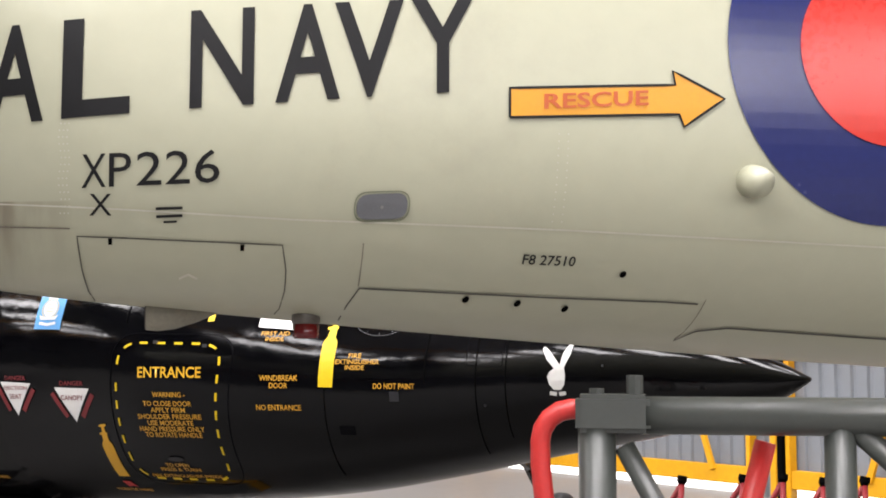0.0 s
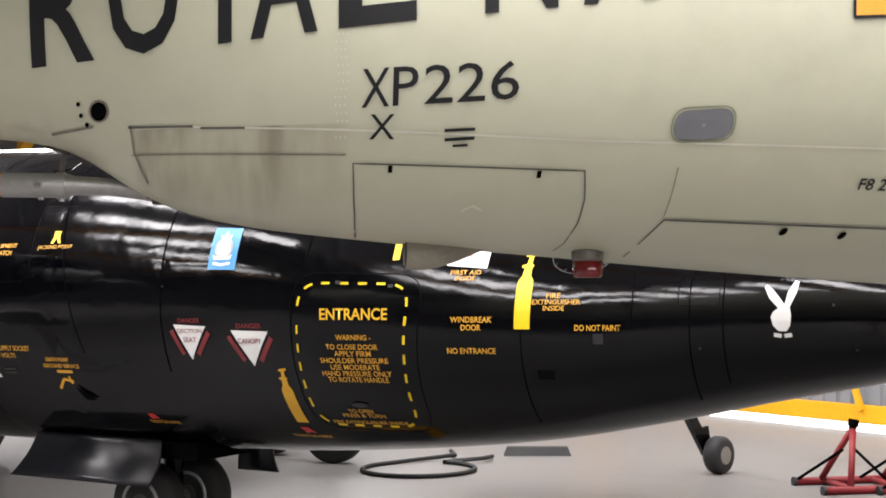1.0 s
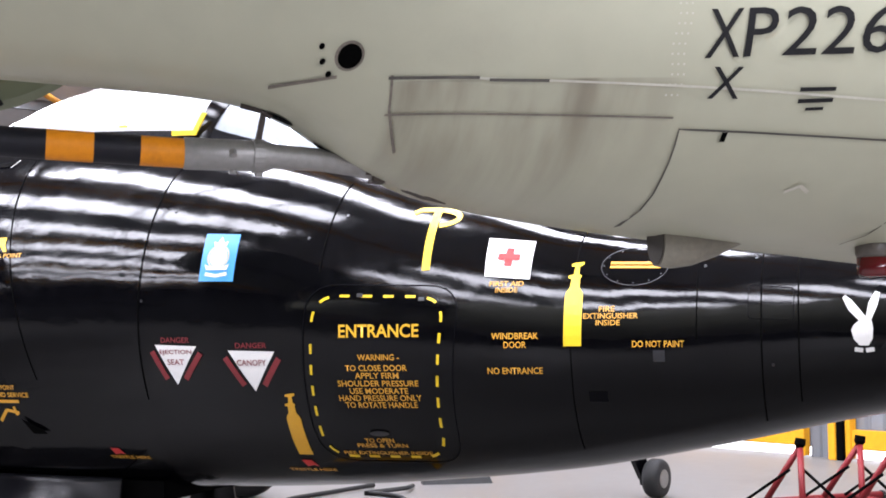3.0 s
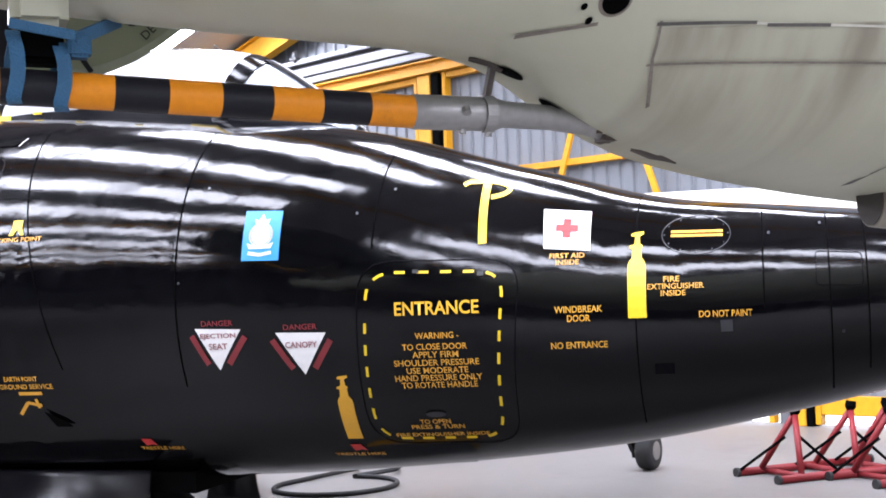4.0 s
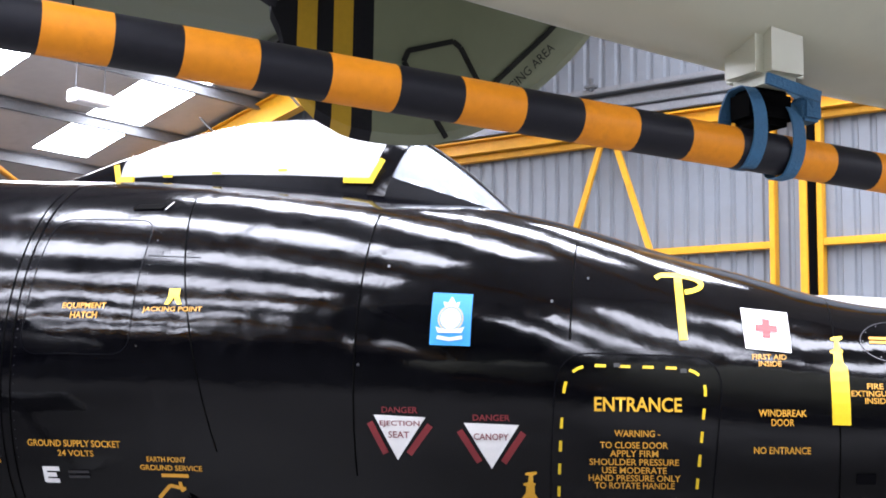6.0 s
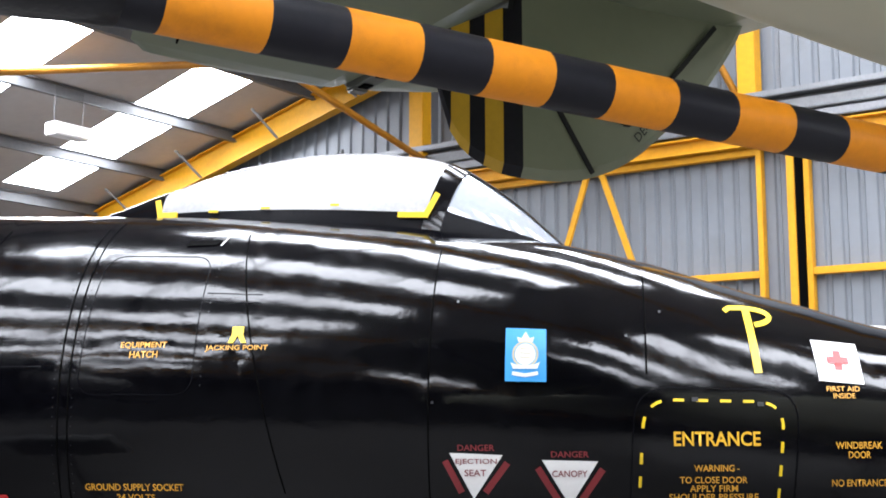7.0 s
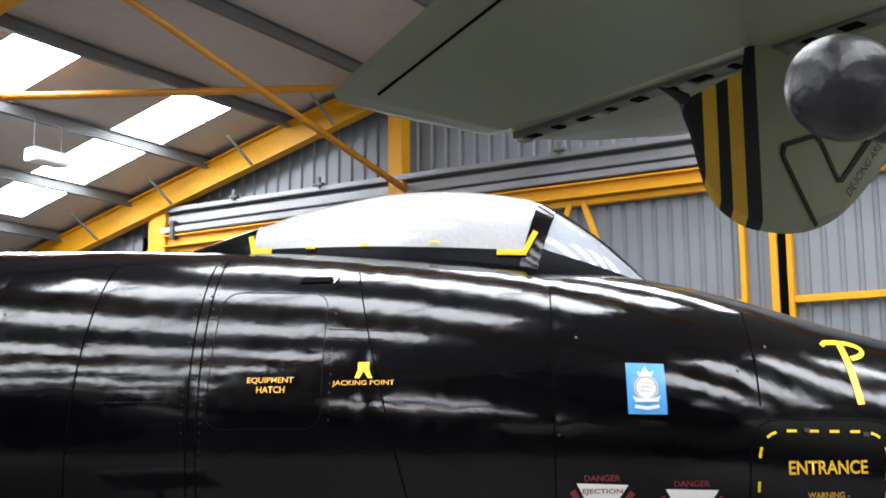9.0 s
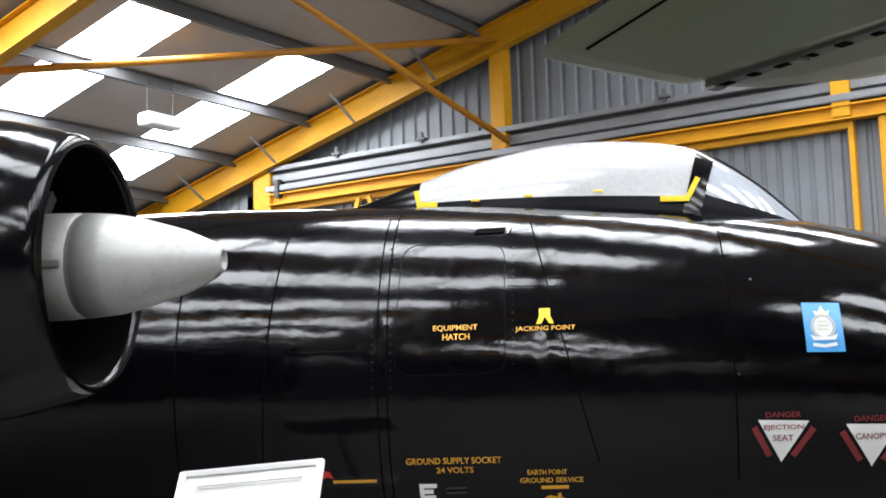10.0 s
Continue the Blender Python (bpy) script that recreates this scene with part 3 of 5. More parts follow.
for y in (-0.24, 0.24):
    bt, bh = bmesh.new(), bmesh.new()
    wheel(bt, bh, 0.12, y, HUB_Z, 0.285, 0.18)
    bh.free()
    tyre = part("nose_tyre", bt, RUBBER, jet, smooth=True)
    for k in (-1, 1):
        f = y + 0.095 * k
        rim = part("wheel_rim", rings(bmesh.new(), [[(0.12 + r * math.cos(a), f + o * k, HUB_Z + r * math.sin(a)) for a in [2 * math.pi * q / 32 for q in range(32)]] for r, o in ((0.172, -0.004), (0.165, 0.004), (0.15, 0.004), (0.145, -0.03))], caps=False), BARE, tyre, "pale worn wheel rim", True)
        part("wheel_dish", tube(bmesh.new(), ((0.12, f - 0.045 * k, HUB_Z), (0.12, f - 0.03 * k, HUB_Z), (0.12, f - 0.005 * k, HUB_Z), (0.12, f + 0.004 * k, HUB_Z)), [0.15, 0.148, 0.075, 0.06], 28), mat("sooty_alloy", (0.07, 0.068, 0.062), 0.5, 0.4, vary=0.4, scale=30), tyre, "", True)
        part("hub_cap", tube(bmesh.new(), ((0.12, f, HUB_Z), (0.12, f + 0.02 * k, HUB_Z)), [0.042, 0.036], 12), DARK, tyre)
part("nose_leg", tube(bmesh.new(), ((0.12, 0, HUB_Z), (0.12, 0, 0.75)), 0.07, 14), BLACK, jet, smooth=True)
part("axle", tube(bmesh.new(), ((0.12, -0.24, HUB_Z), (0.12, 0.24, HUB_Z)), 0.04, 12), METAL, jet)
# gear doors: thin plates hinged at the belly
for y0, z0, y1, z1, s0, s1 in ((-0.50, 0.62, -0.63, 0.33, -0.80, 0.47), (0.42, 0.58, 0.5, 0.30, 0.30, 0.66)):
    bm = bmesh.new()
    n = 8
    loops = []
    for i in range(n + 1):
        f = i / n
        yy, zz = y0 + (y1 - y0) * f ** 2.2, z0 + (z1 - z0) * f
        loops.append([(s0 + 0.12 * (1 - f), yy - 0.012, zz), (s1, yy - 0.012, zz), (s1, yy + 0.012, zz), (s0 + 0.12 * (1 - f), yy + 0.012, zz)])
    part("gear_door", rings(bm, loops), GEAR_BLK, jet, smooth=True)
# solid black slab stands for the shade in the wheel well
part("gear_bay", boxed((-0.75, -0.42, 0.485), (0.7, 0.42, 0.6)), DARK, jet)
for y in (-2.1, 2.1):
    bt, bh = bmesh.new(), bmesh.new()
    wheel(bt, bh, -4.6, y, FLOOR + 0.5, 0.5, 0.32)
    tyre = part("main_tyre", bt, RUBBER, jet, smooth=True)
    part("wheel_hub", bh, METAL, tyre, "dull grey metal hub")
    part("main_leg", tube(bmesh.new(), ((-4.6, y * 0.93, FLOOR + 0.5), (-4.6, y * 0.93, 2.0)), 0.09, 14), BLACK, jet, smooth=True)


# ---- naval aircraft ----
navy = thing("naval_aircraft", "pale grey-green naval aircraft with striped arrester hook, standing nose up", "aircraft", NAVY)
ss = [-3.2 + 0.2 * k for k in range(16)] + [0.0 + 0.06 * k for k in range(20)] + [1.2 + 0.2 * k for k in range(39)] + [9.0]
part("fuselage", rings(bmesh.new(), [navy_ring(s) for s in ss]), GREY_SKY, navy, smooth=True)


HINGE = mat("bare_hinge_strip", (0.11, 0.112, 0.10), 0.45, 0.3, vary=0.45, scale=22)


def tailplane(side):
    """Stabiliser and elevator as two closed slabs with rounded edges."""
    z = 2.88
    tips = ((0.25, 0.62, 0.09), (1.2, 0.50, 0.085), (2.0, 0.34, 0.075), (2.7, 0.10, 0.05), (2.95, -0.12, 0.035), (3.08, -0.35, 0.02))
    fixed = []
    for y, le, th in tips:
        te = -0.50
        fixed.append([(le + (te - le) * f, y * side, z + th * g) for f, g in ((0, 0), (0.06, 0.45), (0.3, 0.9), (0.7, 1), (1, 0.85), (1, -0.85), (0.7, -1), (0.3, -0.9), (0.06, -0.45))])
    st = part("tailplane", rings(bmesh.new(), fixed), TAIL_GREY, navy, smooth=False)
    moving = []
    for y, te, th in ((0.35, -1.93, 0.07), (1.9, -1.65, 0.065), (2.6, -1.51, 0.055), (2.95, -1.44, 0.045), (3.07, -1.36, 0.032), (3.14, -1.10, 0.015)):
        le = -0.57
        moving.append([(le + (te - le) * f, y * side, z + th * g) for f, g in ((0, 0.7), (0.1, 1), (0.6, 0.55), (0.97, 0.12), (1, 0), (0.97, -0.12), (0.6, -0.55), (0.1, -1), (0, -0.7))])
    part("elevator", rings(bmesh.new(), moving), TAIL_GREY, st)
    part("hinge_bar", boxed((-0.57, 0.3 if side > 0 else -3.0, z - 0.058), (-0.50, 3.0 if side > 0 else -0.3, z + 0.03)), HINGE, st, "bare grey hinge strip")
    for k in range(17):
        y = (0.42 + 0.155 * k) * side
        w2 = (0.028, 0.016, 0.036, 0.022)[k % 4]
        part("hinge_slot", boxed((-0.56 + 0.006 * (k % 3), y - w2, z - 0.064), (-0.515, y + w2, z - 0.0585)), DARK, st)
        if k % 3 == 1:
            part("hinge_bracket", boxed((-0.566, y + 0.04, z - 0.07), (-0.504, y + 0.10, z - 0.0585), 0.003), METAL, st)
    part("tab_gap", beam(bmesh.new(), (-1.30, 2.86 * side, z - 0.015), (-1.77, 0.5 * side, z - 0.019), 0.007, 0.014), DARK, st)
    return st


FIN_LO = ((-0.97, 2.55), (-0.88, 2.33), (-0.76, 2.245), (-0.62, 2.225), (-0.44, 2.24), (-0.28, 2.30), (-0.15, 2.39), (0.05, 2.57), (0.20, 2.76), (0.24, 2.84))


def fin_low(s):
    return smooth_at(FIN_LO, s)


def finlet(side):
    y = 1.65 * side
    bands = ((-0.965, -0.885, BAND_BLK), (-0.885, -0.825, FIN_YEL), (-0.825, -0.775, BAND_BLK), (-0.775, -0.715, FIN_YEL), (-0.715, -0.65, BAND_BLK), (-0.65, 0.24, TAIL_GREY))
    first = None
    for s0, s1, m in bands:
        n = max(2, round((s1 - s0) / 0.03))
        loops = []
        for i in range(n + 1):
            s = s0 + (s1 - s0) * i / n
            half = 0.022 * math.sin(math.pi * max(0.12, min(0.9, (s + 1.0) / 1.28)))
            lo = fin_low(s)
            hi = 2.59 + 0.13 * min(1.0, max(0.0, (s + 0.97) / 0.25)) if s < -0.66 else 2.86
            loops.append([(s, y - half, hi), (s, y - half, lo + 0.03), (s, y, lo), (s, y + half, lo + 0.03), (s, y + half, hi)])
        f = part("finlet" if m is TAIL_GREY else "stripe", rings(bmesh.new(), loops), m, navy)
        if m is FIN_YEL:
            f["label"] = "yellow finlet stripe"
    part("finlet_spike", tube(bmesh.new(), ((-0.95, y, 2.60), (-1.0, y, 2.615), (-1.06, y, 2.62)), [0.022, 0.014, 0.002], 8), BAND_BLK, navy)
    return f


for side in (1, -1):
    tailplane(side)
    finlet(side)

# arrester hook
RUST = mat("rusty_grimy_steel", (0.045, 0.035, 0.028), 0.65, 0.1, vary=0.5, scale=30, dirt=(0.035, 0.02, 0.012), dirt_amount=0.7)
bands = [0.048 - 0.1007 * k for k in range(17)] + [-1.663, -1.75, -1.837, -1.927, -2.015, -2.105, -2.216, -2.26]
hook_y = lambda s: -0.055
hook_z = lambda s: 1.876 - 0.033 * (s - 0.1)


def hook_pt(s):
    return (s, hook_y(s), hook_z(s))


for k in range(len(bands) - 1):
    a, b = bands[k], bands[k + 1]
    band = part("hook_band", tube(bmesh.new(), (hook_pt(a), hook_pt(b)), 0.034, 22, caps=False), ORANGE if k % 2 == 0 else BAND_BLK, navy, "orange painted band" if k % 2 == 0 else "black painted band", True)
part("hook_root", tube(bmesh.new(), ((0.040, -0.055, 1.878), (0.045, -0.055, 1.878), (0.23, -0.053, 1.877), (0.25, -0.052, 1.878), (0.36, -0.05, 1.874), (0.45, -0.055, 1.862), (0.53, -0.06, 1.842)), [0.03, 0.037, 0.036, 0.029, 0.027, 0.026, 0.024], 22), METAL, navy, "worn grey metal hook root", True)
part("hook_collar", tube(bmesh.new(), ((0.2, -0.054, 1.877), (0.225, -0.054, 1.877)), 0.040, 22), METAL, navy)
for s, dz in ((0.155, -0.037), (0.215, -0.041), (0.15, 0.0)):
    part("hook_bolt", tube(bmesh.new(), ((s, -0.055 - (0.036 if dz == 0 else 0), 1.877 + dz + 0.006), (s, -0.055 - (0.044 if dz == 0 else 0), 1.877 + dz - 0.006)), 0.009, 8), METAL, navy)
part("hook_knuckle", boxed((0.465, -0.10, 1.822), (0.55, -0.02, 1.868), 0.016), RUST, navy, "rusty grey pivot block")
part("pivot_pin", tube(bmesh.new(), ((0.515, -0.12, 1.838), (0.515, 0.0, 1.838)), 0.014, 12), RUST, navy)
part("hook_foot", rings(bmesh.new(), [[(s, y, z) for y, z in ((-0.08 - w1, z1 + 0.004), (-0.08, z1), (-0.08 + w1, z1 + 0.004), (-0.08 + w1, z1 + 0.03), (-0.08 - w1, z1 + 0.03))] for s, w1, z1 in ((0.52, 0.028, 1.82), (0.56, 0.032, 1.80), (0.61, 0.028, 1.782), (0.66, 0.010, 1.772))]), RUST, navy)
part("hook_strut", beam(bmesh.new(), (0.212, -0.055, 1.905), (0.225, -0.07, 1.985), 0.013, 0.018, (0, 1, 0)), RUST, navy)
part("strut_foot", tube(bmesh.new(), ((0.17, -0.07, 1.99), (0.215, -0.075, 1.983), (0.24, -0.08, 1.965)), [0.005, 0.009, 0.006], 12), RUST, navy)
e = hook_pt(-2.255)
part("hook_end", tube(bmesh.new(), (e, (-2.30, e[1], e[2] + 0.004), (-2.345, e[1], e[2] + 0.01), (-2.375, e[1], e[2] + 0.012), (-2.385, e[1], e[2] + 0.012)), [0.035, 0.041, 0.05, 0.052, 0.044], 24), SCUFF, navy, "black flared end of the hook arm", True)
part("hook_neck", tube(bmesh.new(), ((-2.38, e[1], e[2] + 0.01), (-2.41, e[1], e[2] + 0.005)), 0.036, 18), BLACK, navy)
part("hook_head", tube(bmesh.new(), [(-2.455 - 0.066 * math.cos(a), e[1] - 0.004, e[2] + 0.009) for a in [math.pi * k / 14 for k in range(14, -1, -1)]], [0.003 + 0.056 * math.sin(math.pi * k / 14) ** 0.75 for k in range(15)], 30), SCUFF, navy, "glossy black rounded hook head", True)
# bracket that holds the hook up, with blue straps
part("hook_bracket", boxed((-0.74, -0.115, 2.005), (-0.637, -0.005, 2.12), 0.018), GREY_SKY, navy)
part("snubber", boxed((-0.735, -0.085, 1.945), (-0.645, -0.02, 2.004), 0.01), DARK, navy)
for s, top, low in ((-0.731, 2.003, 1.870), (-0.650, 1.985, 1.861)):
    bm = bmesh.new()
    pts = []
    for k in range(37):
        a = 2 * math.pi * k / 36
        c, d = math.cos(a), math.sin(a)
        pts.append((s + 0.004 * math.sin(3 * a), hook_y(s) + 0.040 * math.copysign(abs(d) ** 0.5, d), (top + low) / 2 + (top - low) / 2 * math.copysign(abs(c) ** 0.8, c)))
    loops = [[(p[0] - 0.013, p[1], p[2]), (p[0] + 0.013, p[1], p[2]), (p[0] + 0.013, p[1] + 0.003, p[2] + 0.003), (p[0] - 0.013, p[1] + 0.003, p[2] + 0.003)] for p in pts]
    part("hook_strap", rings(bm, loops, caps=False), STRAP, navy, "blue webbing strap")
part("strap_tie", beam(bmesh.new(), (-0.742, -0.125, 2.005), (-0.63, -0.125, 1.988), 0.006, 0.018), STRAP, navy, "blue webbing strap")
part("strap_tail", beam(bmesh.new(), (-0.63, -0.1, 1.985), (-0.53, 0.05, 2.06), 0.012, 0.024), STRAP, navy, "blue webbing strap")
part("buckle", boxed((-0.64, -0.1, 1.955), (-0.598, -0.06, 1.995), 0.006), STRAP, navy)

# undercarriage further forward
for s, y, r in ((6.2, -1.25, 0.36), (6.2, 1.25, 0.36), (8.4, 0.0, 0.26)):
    bt, bh = bmesh.new(), bmesh.new()
    wheel(bt, bh, s, y, FLOOR + r, r, 0.2)
    tyre = part("tyre", bt, RUBBER, navy, "black rubber tyre", True)
    part("wheel_hub", bh, METAL, tyre)
    part("gear_leg", tube(bmesh.new(), ((s, y * 0.92, FLOOR + r), (s, y * 0.45, 1.75)), 0.06, 14), GREY_SKY, navy, smooth=True)

# trestle beside the naval aircraft
trestle = thing("trestle", "dark grey tubular steel trestle with a red hooped handle", "trestle", pose(2.28, 2.31, 0, 0, 0, -46))
part("post", tube(bmesh.new(), ((0, 0, FLOOR), (0, 0, 1.40)), 0.05, 18), STEP_GREY, trestle, smooth=True)
part("post", tube(bmesh.new(), ((0.62, 0, FLOOR), (0.62, 0, 1.37)), 0.04, 18), STEP_GREY, trestle, smooth=True)
part("top_bar", tube(bmesh.new(), ((0.12, 0, 1.38), (2.3, 0, 1.38)), 0.05, 20), STEP_GREY, trestle, smooth=True)
part("corner_block", boxed((-0.055, -0.055, 1.335), (0.14, 0.055, 1.435), 0.012), STEP_GREY, trestle)
part("clamp_bolt", tube(bmesh.new(), ((0.0, 0, 1.43), (0.0, 0, 1.45)), 0.02, 8), STEP_GREY, trestle)
part("clamp_bolt", tube(bmesh.new(), ((0.1, 0, 1.43), (0.1, 0, 1.485)), 0.022, 8), STEP_GREY, trestle)
part("brace", tube(bmesh.new(), ((0.07, 0, 1.3), (0.45, 0, 0.6)), 0.028, 14), STEP_GREY, trestle, smooth=True)
part("brace", tube(bmesh.new(), ((0.66, 0, 1.35), (1.25, 0, 0.8)), 0.03, 14), STEP_GREY, trestle, smooth=True)
pts = [(-0.04, 0, 1.395), (-0.065, 0, 1.395)] + [(-0.065 - 0.085 * math.sin(a), 0, 1.31 + 0.085 * math.cos(a)) for a in (0.4, 0.8, 1.2, 1.57)] + [(-0.15, 0, 1.25), (-0.14, 0, 1.15), (-0.105, 0, 1.0), (-0.06, 0, 0.8), (0, 0, 0.6)]
part("handle", tube(bmesh.new(), pts, 0.027, 16), RED_TUBE, trestle, "red painted hooped tube", True)
part("stay", tube(bmesh.new(), ((0.44, 0.06, 1.31), (0.28, 0.06, 0.7)), 0.028, 14), RED_TUBE, trestle, "red painted tube", True)


# ---- markings laid on the curved skins ----
def skin(side_of, s, z, off):
    """Point on the starboard skin, lifted off along the skin's normal."""
    y = side_of(s, z)
    slope = (side_of(s, z + 0.004) - side_of(s, z - 0.004)) / 0.008
    k = off / math.sqrt(1 + slope * slope)
    return (s, -(y + k), z - k * slope)


def flat_mesh(side_of, polys, off, step=0.05):
    """Lay flat outlines in (s, z) on the starboard skin, cut finely enough to follow it."""
    bm = bmesh.new()
    for poly in polys:
        bm.faces.new([bm.verts.new((s, 0, z)) for s, z in poly])
    lo = [min(v.co[k] for v in bm.verts) for k in (0, 2)]
    hi = [max(v.co[k] for v in bm.verts) for k in (0, 2)]
    for k, axis in ((0, (1, 0, 0)), (1, (0, 0, 1))):
        c = lo[k] + step
        while c < hi[k]:
            bmesh.ops.bisect_plane(bm, geom=bm.verts[:] + bm.edges[:] + bm.faces[:], plane_co=[c * a for a in axis], plane_no=axis, dist=1e-6)
            c += step
    for v in bm.verts:
        v.co = skin(side_of, v.co.x, v.co.z, off)
    return bm


def letters(side_of, body, s0, z0, width, height, off, slope=0.0, weight=0.012, turn=0.0):
    """Lettering centred on (s0, z0), fitted to a width and a cap height."""
    cu = bpy.data.curves.new("t", "FONT")
    cu.body, cu.align_x, cu.offset, cu.resolution_u = body, "LEFT", weight, 3
    tmp = bpy.data.objects.new("t", cu)
    me = bpy.data.meshes.new_from_object(tmp)
    bpy.data.objects.remove(tmp)
    co = np.zeros(len(me.vertices) * 3)
    me.vertices.foreach_get("co", co)
    co = co.reshape(-1, 3)
    lo, hi = co.min(0), co.max(0)
    x = ((co[:, 0] - lo[0]) / (hi[0] - lo[0]) - 0.5) * width
    y = ((co[:, 1] - lo[1]) / (hi[1] - lo[1]) - 0.5) * height
    c, d = math.cos(turn), math.sin(turn)
    bm = bmesh.new()
    bm.from_mesh(me)
    bpy.data.meshes.remove(me)
    bm.verts.ensure_lookup_table()
    for i, v in enumerate(bm.verts):
        v.co = (x[i] * c - y[i] * d, 0, x[i] * d + y[i] * c)
    if height > 0.08:
        for k, axis in ((0, (1, 0, 0)), (2, (0, 0, 1))):
            u = min(v.co[k] for v in bm.verts) + 0.03
            top = max(v.co[k] for v in bm.verts)
            while u < top:
                bmesh.ops.bisect_plane(bm, geom=bm.verts[:] + bm.edges[:] + bm.faces[:], plane_co=[u * q for q in axis], plane_no=axis, dist=1e-6)
                u += 0.03
    for v in bm.verts:
        v.co = skin(side_of, s0 + v.co.x, z0 + v.co.z + slope * v.co.x, off)
    return bm


def strokes(side_of, paths, width, off, closed=False, seg=0.03):
    """Painted or engraved lines of a constant width."""
    bm = bmesh.new()
    for path in paths:
        pts = [Vector(p) for p in path]
        if closed:
            pts.append(pts[0])
        fine = [pts[0]]
        for a, b in zip(pts, pts[1:]):
            n = max(1, int((b - a).length / seg))
            fine += [a + (b - a) * k / n for k in range(1, n + 1)]
        prev = None
        for i, p in enumerate(fine):
            d = (fine[min(i + 1, len(fine) - 1)] - fine[max(i - 1, 0)])
            if d.length < 1e-9:
                continue
            n = Vector((-d.y, d.x)).normalized() * width / 2
            pair = [bm.verts.new(skin(side_of, q.x, q.y, off)) for q in (p + n, p - n)]
            if prev:
                bm.faces.new((prev[0], prev[1], pair[1], pair[0]))
            prev = pair
    return bm


def round_path(corners, r, n=6):
    out = []
    m = len(corners)
    for i, c in enumerate(corners):
        c = Vector(c)
        a = (Vector(corners[i - 1]) - c).normalized()
        b = (Vector(corners[(i + 1) % m]) - c).normalized()
        for k in range(n + 1):
            f = k / n
            out.append(tuple(c + a * r * (1 - f) ** 2 + b * r * f ** 2))
    return out


def disc(s0, z0, rs, rz, n=48):
    return [(s0 + rs * math.cos(2 * math.pi * k / n), z0 + rz * math.sin(2 * math.pi * k / n)) for k in range(n)]


def jm(name, bm, material, label=""):
    return part(name, bm, material, jet, label)


def jet_text(body, s, z, wd, h, material=AMBER, name="stencil", weight=0.014):
    return jm(name, letters(jet_side, body, s, z, wd, h, 0.004, weight=weight), material)


# seams of the black skin
def ring_seam(s_at, z0, z1):
    return [(s_at(z), z) for z in [z0 + (z1 - z0) * k / 40 for k in range(41)]]


for s0, z0, z1, lean in ((-0.82, 0.75, 2.60, 0.0), (-0.87, 0.9, 2.55, 0.0), (-1.44, 0.9, 2.55, 0.06), (-1.95, 1.2, 2.55, 0.0), (0.02, 1.2, 2.5, -0.25), (0.93, 1.1, 2.4, 0.0), (1.93, 1.75, 2.25, 0.0), (3.155, 0.85, 1.99, 0.0), (3.75, 1.4, 1.88, 0.0), (4.05, 1.0, 1.86, 0.0), (4.22, 1.1, 1.84, 0.0)):
    jm("panel_seam", strokes(jet_side, [ring_seam(lambda z: s0 + lean * (z - 2.1), z0, z1)], 0.007, 0.0015), DARK)
SEAM = mat("scuffed_edge", (0.013, 0.013, 0.016), 0.35, vary=0.4, scale=30)
jm("hatch_outline", strokes(jet_side, [round_path(((-0.76, 2.375), (-0.21, 2.36), (-0.205, 1.66), (-0.78, 1.66)), 0.1)], 0.004, 0.0015, True), SATIN)
jm("hatch_latch", strokes(jet_side, [((-0.60, 1.665), (-0.43, 1.66))], 0.006, 0.003), SATIN)
# flat black patch paints the shade inside the slot
jm("vent_slot", flat_mesh(jet_side, [[(-0.385, 2.425), (-0.225, 2.428), (-0.205, 2.46), (-0.365, 2.457)]], 0.006), DARK)
jm("vent_lip", strokes(jet_side, [((-0.2, 2.42), (-0.18, 2.47))], 0.010, 0.008), METAL)
jm("access_panel", strokes(jet_side, [disc(3.44, 1.767, 0.162, 0.098)], 0.004, 0.002, True), SEAM)
for z in (1.782, 1.762):
    jm("stencil_bar", strokes(jet_side, [((3.32, z), (3.565, z - 0.004))], 0.013, 0.004), AMBER)
for z in (1.80, 1.93):
    tagged(jm("rivet_row", strokes(jet_side, [((-1.33 + 0.014 * k, z), (-1.326 + 0.014 * k, z)) for k in range(26)], 0.004, 0.002), SEAM), kind="stuff")
jm("air_scoop", flat_mesh(jet_side, [[(0.17, 0.93), (0.06, 0.99), (0.10, 0.90), (0.20, 0.90)]], 0.012), DARK)
jm("drain_plate", flat_mesh(jet_side, [[(3.23, 1.10), (3.32, 1.10), (3.32, 1.15), (3.23, 1.15)]], 0.003), SATIN)
jm("data_plate", flat_mesh(jet_side, [[(3.545, 1.295), (3.6, 1.295), (3.6, 1.35), (3.545, 1.35)]], 0.004), SEAM)
for s, z in ((1.05, 2.1), (1.84, 1.93), (-1.9, 2.27), (-0.83, 2.36), (0.95, 1.62), (3.78, 1.76), (4.02, 1.8), (2.0, 2.05)):
    jm("fastener", strokes(jet_side, [((s, z - 0.007), (s, z + 0.007))], 0.013, 0.003), SEAM)

for s0, z0, z1 in ((-0.80, 1.15, 2.5), (-0.895, 1.15, 2.5), (-0.165, 1.7, 2.4)):
    n = int((z1 - z0) / 0.045)
    tagged(jm("rivet_row", strokes(jet_side, [((s0, z0 + 0.045 * k), (s0, z0 + 0.045 * k + 0.005)) for k in range(n)], 0.005, 0.0025), SEAM), kind="stuff")
for z in (2.115, 2.16):
    jm("stringer_edge", strokes(jet_side, [((-0.19, z), (0.09, z - 0.012))], 0.003, 0.0015), SATIN)
